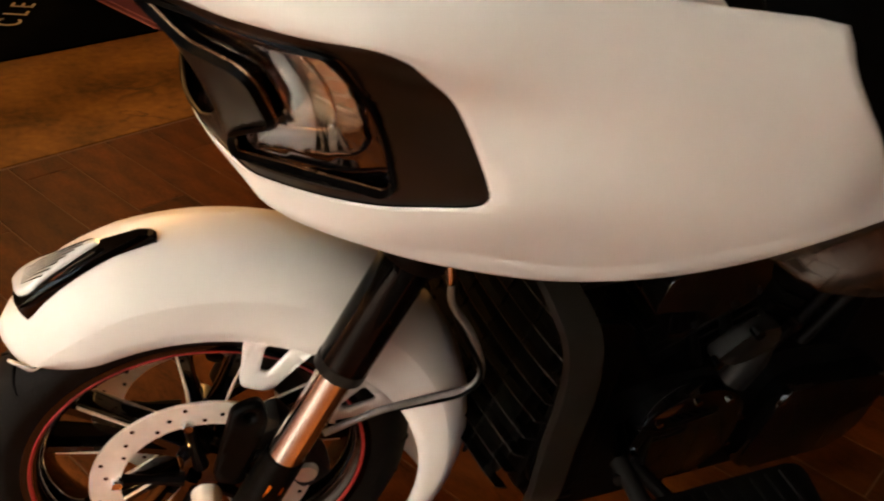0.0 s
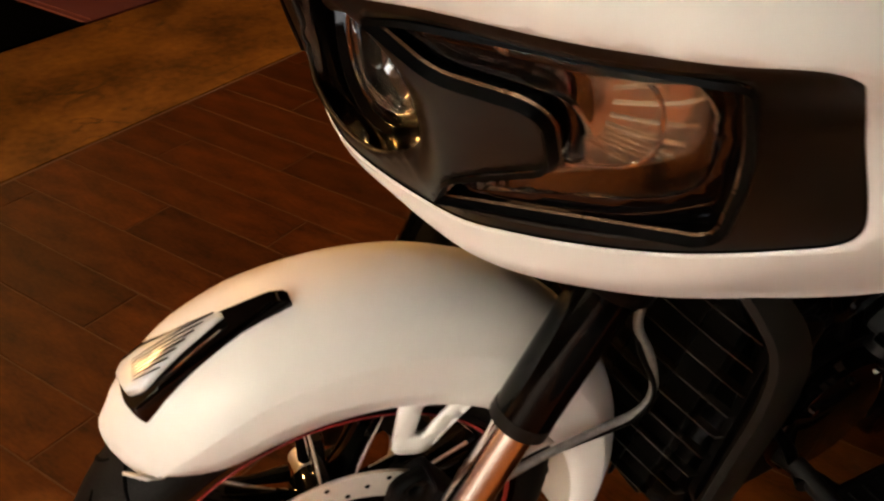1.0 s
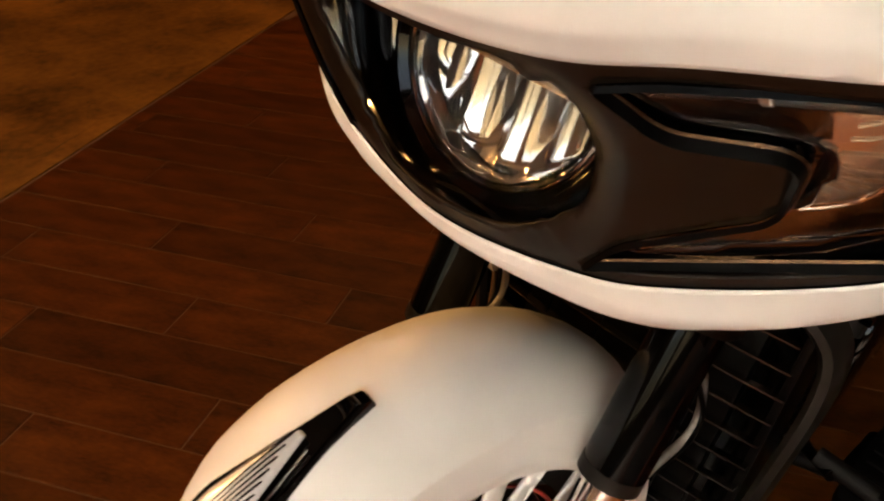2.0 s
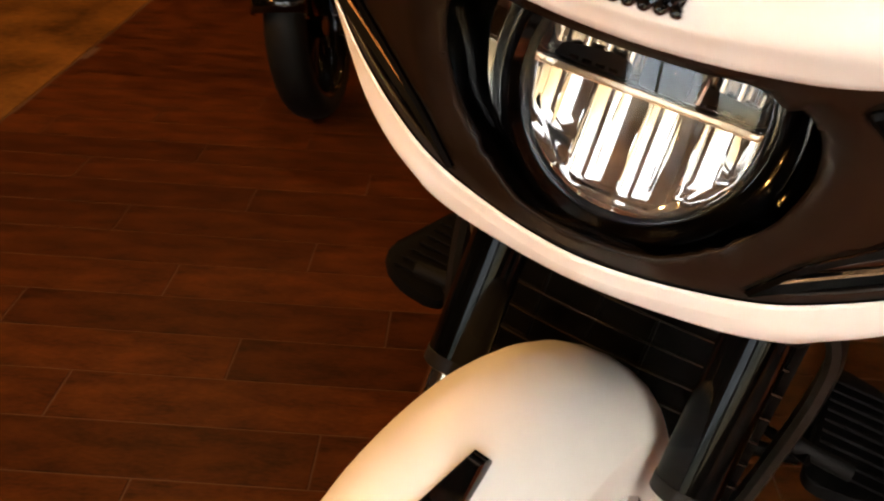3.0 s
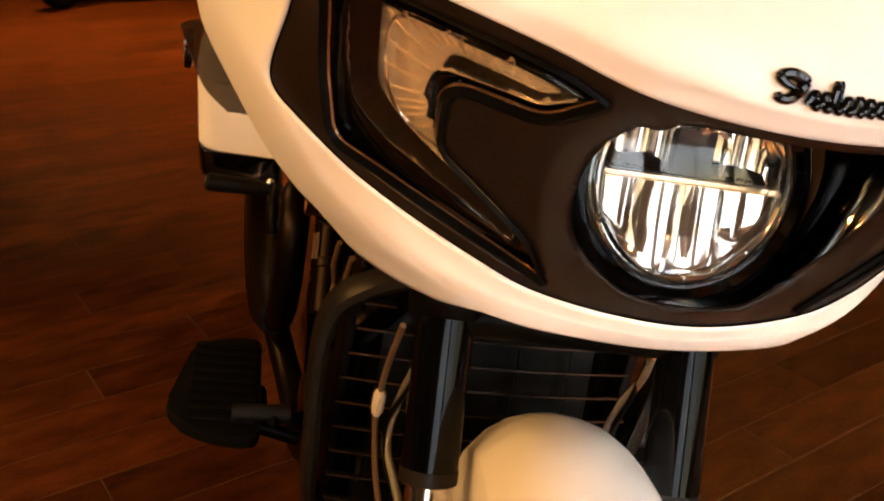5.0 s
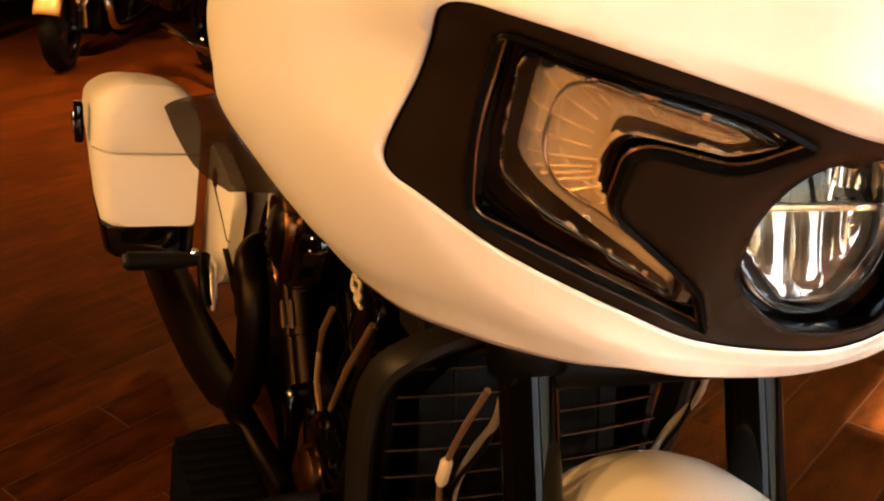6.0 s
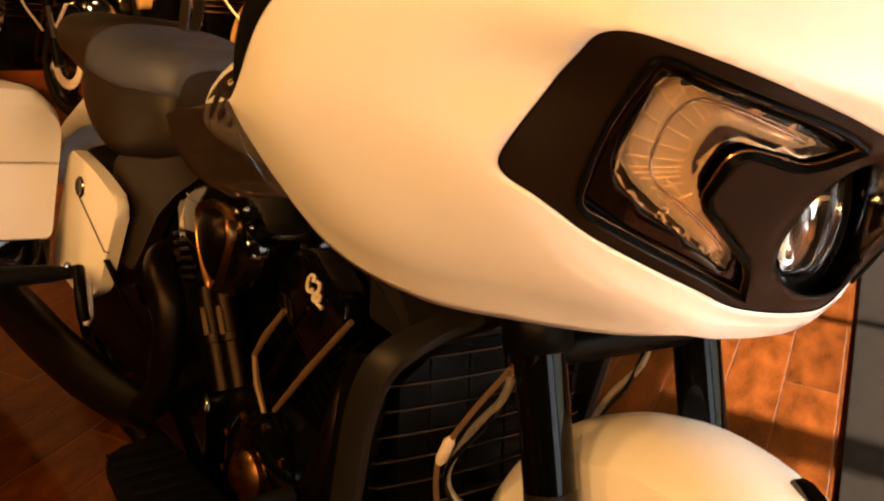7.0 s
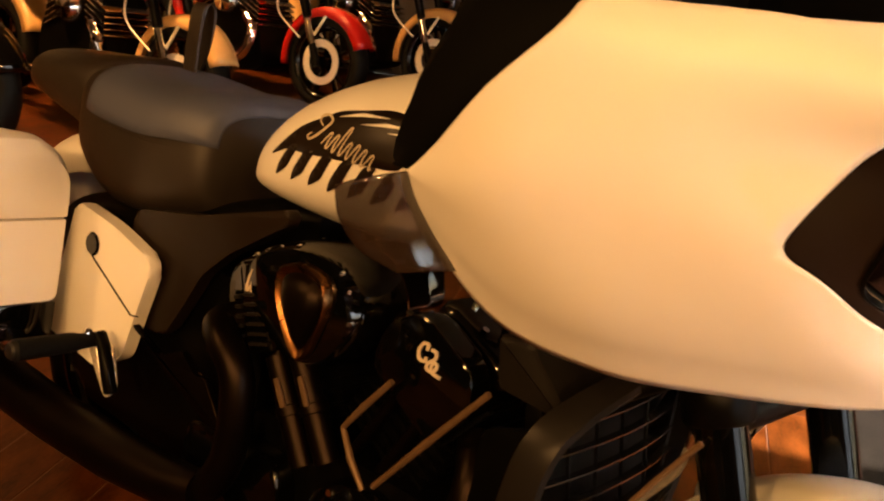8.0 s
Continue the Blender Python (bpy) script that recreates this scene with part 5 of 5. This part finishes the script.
def parked_motorcycle(colour, words, fairing_too=True):
    """A plainer cruiser: origin under the front wheel, heading along +x."""
    root = tagged(new("parked_motorcycle"), words, "motorcycle", "other motorcycles in the showroom")
    ax = Vector((0, 0, 0.32))
    wheel(root, Matrix.Translation(ax), 0.32, 0.14, GLOSS, False, None, 5, "front_wheel")
    disc_m = Matrix.Translation(ax + Vector((0, -0.075, 0)))
    part("brake_disc", lathe([(0.10, -0.003), (0.15, -0.003), (0.15, 0.003), (0.10, 0.003)], 48, disc_m, None, True), STEEL, root)
    wheel(root, Matrix.Translation((-1.66, 0, 0.32)), 0.32, 0.18, GLOSS, False, None, 5, "rear_wheel")
    for name, c, a0, a1, r, w in (("front_fender", ax, 22, 190, 0.37, 0.09), ("rear_fender", Vector((-1.66, 0, 0.32)), 15, 165, 0.40, 0.11)):
        rings = []
        for k in range(25):
            a = radians(a0 + (a1 - a0) * k / 24)
            rings.append([c + Vector((q * math.cos(a), y * w, q * math.sin(a))) for q, y in ((r - 0.075, -1), (r - 0.03, -0.98), (r - 0.008, -0.75), (r, 0), (r - 0.008, 0.75), (r - 0.03, 0.98), (r - 0.075, 1))])
        part(name, loft(bmesh.new(), rings, False, False), colour, root, solid=0.004, angle=60)
    for s in (-1, 1):
        leg = part("fork_leg", tube([ax + UPF * k + Vector((0, s * 0.13, 0)) for k in (-0.03, 0.05, 0.30, 0.301, 0.75)], [0.026, 0.026, 0.024, 0.031, 0.031], 16), SATIN, root)
        part("slider", tube([ax + UPF * k + Vector((0, s * 0.13, 0)) for k in (0.12, 0.29)], 0.0255, 16), CHROME, leg)
        part("strut", tube([ax + Vector((0.02, s * 0.10, 0.30)), ax + UPF * 0.16 + Vector((0, s * 0.12, 0))], 0.009, 8), STEEL, root)
        part("brake_hose", tube(spline([(-0.26, s * 0.14, 0.86), (-0.34, s * 0.16, 0.74), (-0.33, s * 0.16, 0.60), (-0.16, s * 0.13, 0.46)], 5), 0.006, 8), STEEL, root)
        part("handlebar", tube(spline([(-0.30, 0, 1.02), (-0.33, s * 0.16, 1.12), (-0.42, s * 0.32, 1.14), (-0.56, s * 0.42, 1.08)], 5), 0.014, 10), CHROME, root)
        part("mirror", lathe([(0, 0.012), (0.045, 0.010), (0.055, 0), (0, -0.004)], 20, pose(-0.42, s * 0.36, 1.28, 80, 0, 0)), CHROME, root)
        part("indicator", lathe([(0, 0.03), (0.025, 0.02), (0.03, 0), (0.02, -0.03), (0, -0.035)], 16, pose(-0.22, s * 0.24, 0.84, 0, 0, -90)), CHROME, root)
        part("exhaust", tube(spline([(-0.62, s * 0.16, 0.55), (-0.52, s * 0.20, 0.45), (-0.62, s * 0.22, 0.26), (-1.1, s * 0.25, 0.22), (-2.0, s * 0.26, 0.27)], 5), 0.036, 14), CHROME, root)
        part("saddlebag", body_loft([(-1.45, 0.60, 0.05, 0.10, 0.10), (-1.50, 0.60, 0.085, 0.16, 0.17), (-1.95, 0.60, 0.085, 0.16, 0.16), (-2.05, 0.60, 0.05, 0.1, 0.1)], 20, 4), colour, root, m=Matrix.Translation((0, s * 0.36, 0)))
    part("headlamp", lathe([(0, 0.03), (0.07, 0.02), (0.095, 0.0), (0.10, -0.03), (0.06, -0.10), (0, -0.12)], 28, pose(-0.06 if fairing_too else -0.12, 0, 0.93, 0, 0, -90)), CHROME, root)
    if fairing_too:
        bm = body_loft(smooth_stations([(-0.02, 0.96, 0.10, 0.06, 0.10), (-0.08, 0.98, 0.26, 0.16, 0.15), (-0.22, 1.02, 0.36, 0.24, 0.20), (-0.38, 1.06, 0.40, 0.27, 0.20), (-0.46, 1.08, 0.39, 0.25, 0.16)]), 28, 2.6)
        part("fairing", bm, colour, root, angle=60)
    part("fuel_tank", body_loft(smooth_stations([(-0.55, 0.90, 0.10, 0.08, 0.05), (-0.65, 0.90, 0.17, 0.13, 0.10), (-0.85, 0.89, 0.18, 0.12, 0.10), (-1.05, 0.86, 0.12, 0.06, 0.04), (-1.12, 0.85, 0.05, 0.02, 0.02)]), 28, 2.4), colour, root, angle=60)
    part("seat", body_loft(smooth_stations([(-1.06, 0.80, 0.10, 0.04, 0.04), (-1.2, 0.76, 0.17, 0.07, 0.06), (-1.45, 0.76, 0.18, 0.08, 0.06), (-1.7, 0.84, 0.15, 0.08, 0.06), (-1.95, 0.86, 0.12, 0.05, 0.05)]), 24, 3), VINYL, root, angle=60)
    part("engine", prism(rounded([(-0.42, 0.22), (-0.50, 0.48), (-0.55, 0.74), (-1.0, 0.74), (-1.1, 0.45), (-1.12, 0.2), (-0.6, 0.17)], 0.05, 4), 0.32, None, None, 0.02), SATIN, root)
    for k, (x, z) in enumerate(((-0.58, 0.62), (-0.95, 0.62))):
        for j in range(5):
            part("fin", box(0.2, 0.36, 0.008, pose(x, 0, z - 0.08 + 0.035 * j, 0, 26 if k == 0 else -26, 0), None, 0.002), CHROME, root)
    part("air_cleaner", lathe([(0, 0.05), (0.07, 0.045), (0.09, 0.01), (0.09, -0.02), (0, -0.02)], 28, pose(-0.78, -0.20, 0.62) @ Matrix.Scale(-1, 4, (0, 1, 0))), CHROME, root)
    return root


black_one = parked_motorcycle(GLOSS, "black motorcycle with chrome parts parked on the wood tiles")
black_one.matrix_world = pose(-2.015, -1.49, 0, 7, 0, 18)
tan_one = parked_motorcycle(TAN, "tan fairing motorcycle with chrome parts parked in a row")
tan_one.matrix_world = pose(-4.35, 2.02, 0, -7, 0, 8)
red_one = parked_motorcycle(RED, "bright red motorcycle with chrome parts parked in a row", False)
red_one.matrix_world = pose(-4.5, 3.25, 0, -7, 0, 8)
copy_thing(tan_one, pose(-4.25, 4.1, 0, -7, 0, 6))
copy_thing(tan_one, pose(-6.9, -0.35, 0, -7, 0, -20))
copy_thing(black_one, pose(-4.6, 0.95, 0, -7, 0, 10))
copy_thing(black_one, pose(-7.2, -1.9, 0, -7, 0, -20))
copy_thing(black_one, pose(-7.4, 1.1, 0, -7, 0, 0))
copy_thing(red_one, pose(-4.1, 5.1, 0, -7, 0, 6))

# ---------- printed rug and carpet ----------


def display_rug():
    """A printed showroom rug lying flat: black field, red end and a double pale line, all along EA and EB."""
    rug = part("rug_field", box(4.6, 4.2, 0.010, RM @ pose(-1.43 + 2.3, -2.35 - 2.1, 0.007), None, 0.003), BLACKRUG)
    rug.name = "display_rug"
    tagged(rug, "black and red printed showroom rug with pale letters", "rug")
    part("red_border", box(0.496, 4.2, 0.010, RM @ pose(-1.68, -2.35 - 2.1, 0.0065), None, 0.003), REDMAT, rug, "dark red rug border")
    for a, w in ((-1.427, 0.011), (-1.462, 0.005)):
        part("pale_line", box(w, 4.18, 0.002, RM @ pose(a, -2.35 - 2.1, 0.0125), None, 0.0005), TRIM, rug, "pale printed line")
    cu = bpy.data.curves.new("letters", "FONT")
    cu.body, cu.size, cu.extrude, cu.align_x, cu.space_character = "CLE", 0.135, 0.0006, "CENTER", 1.6
    ob = new("letters", cu)
    dg = bpy.context.evaluated_depsgraph_get()
    me = bpy.data.meshes.new_from_object(ob.evaluated_get(dg))
    bpy.data.objects.remove(ob)
    me.materials.clear()
    me.materials.append(PRINT)
    tx = new("letters", me)
    tx.parent = rug
    tx.matrix_world = RM @ pose(-1.085, -2.765, 0.0128, 0, 0, 229)
    shown = copy_thing(black_one, RM @ pose(-1.72, -2.95, 0.012, 7, 0, 128))
    tagged(shown, "black motorcycle with chrome parts standing on the red rug", "motorcycle", "other motorcycles in the showroom")


display_rug()
mat_poly = box(1.6, 2.9, 0.012, pose(0, 0, 0.006), None, 0.004)
tagged(part("carpet_mat", mat_poly, CARPET, None, "", RM @ pose(0.26 + 0.8, 2.4, 0)), "dark grey ribbed carpet mat on the wood tiles", "mat")

# ---------- floor surfaces ----------


def plank_mesh(length, width):
    bm = box(length, width, 0.012, pose(0, 0, -0.006), None, 0.0015, 1)
    me = bpy.data.meshes.new("plank")
    bm.to_mesh(me)
    bm.free()
    me.materials.append(PLANK)
    return me


STONE_D = -1.57     # the boards end here, along EB


def boards():
    """Wood-look tiles in running bond; the long side lies along EB, rows follow each other along EA."""
    floor = bpy.data.objects["floor"]
    LEN, WID, JOINT = 0.90, 0.157, 0.003
    me = plank_mesh(LEN - JOINT, WID - JOINT)
    rnd = random.Random(5)
    near, far = [], []
    for i in range(-70, 26):
        off = (i * 0.37) % 1.0 * LEN
        for j in range(-3, 12):
            a = i * WID
            b = STONE_D + 0.01 + LEN / 2 + j * LEN - off
            c = EA * a + EB * b
            if not (X0 < a < X1 and Y0 < b < Y1):
                continue
            lo = b - LEN / 2
            (near if -1.9 < c.x < 1.3 and abs(c.y) < 2.4 else far).append((c, lo))
    return me, near, far, LEN, WID, JOINT


def lay_floor():
    me, near, far, LEN, WID, JOINT = boards()
    floor = bpy.data.objects["floor"]
    turn = Matrix.Rotation(TH + math.pi / 2, 4, "Z")
    far_bm_v, far_bm_f = [], []
    for c, lo in near:
        b = c.dot(EB)
        if b - LEN / 2 < STONE_D:
            cut = max(0.05, b + LEN / 2 - STONE_D - 0.01)
            if b + LEN / 2 - STONE_D < 0.06:
                continue
            ob = new("plank", plank_mesh(cut - JOINT, WID - JOINT))
            ob.matrix_world = Matrix.Translation(c + EB * ((STONE_D + 0.01 + cut / 2) - b)) @ turn
        else:
            ob = new("plank", me)
            ob.matrix_world = Matrix.Translation(c) @ turn
        ob.parent = floor
    for c, lo in far:
        b = c.dot(EB)
        s, e = max(b - LEN / 2 + JOINT / 2, STONE_D + 0.01), b + LEN / 2 - JOINT / 2
        if e - s < 0.05:
            continue
        k = len(far_bm_v)
        a = c.dot(EA)
        for q, w in ((s, -1), (e, -1), (e, 1), (s, 1)):
            far_bm_v.append((q, -(a + w * (WID - JOINT) / 2), 0.0))
        far_bm_f.append((k, k + 1, k + 2, k + 3))
    me2 = bpy.data.meshes.new("planks_beyond")
    me2.from_pydata(far_bm_v, [], far_bm_f)
    me2.materials.append(PLANK_FAR)
    ob = new("planks_beyond", me2)
    ob.parent = floor
    ob.matrix_world = turn
    tagged(ob, kind="stuff")
    # stone border
    L = 14.9
    bm = box(L, 6.32, 0.02, RM @ pose(-3.5, STONE_D - 3.16, -0.008), None, 0.002, 1)
    st = part("stone_border", bm, STONE)
    tagged(st, "worn beige stone floor border beside the wood tiles", "floor", kind="structure")


lay_floor()

# clear plastics and dimming panes cast no shadow, so full light reaches what lies behind them
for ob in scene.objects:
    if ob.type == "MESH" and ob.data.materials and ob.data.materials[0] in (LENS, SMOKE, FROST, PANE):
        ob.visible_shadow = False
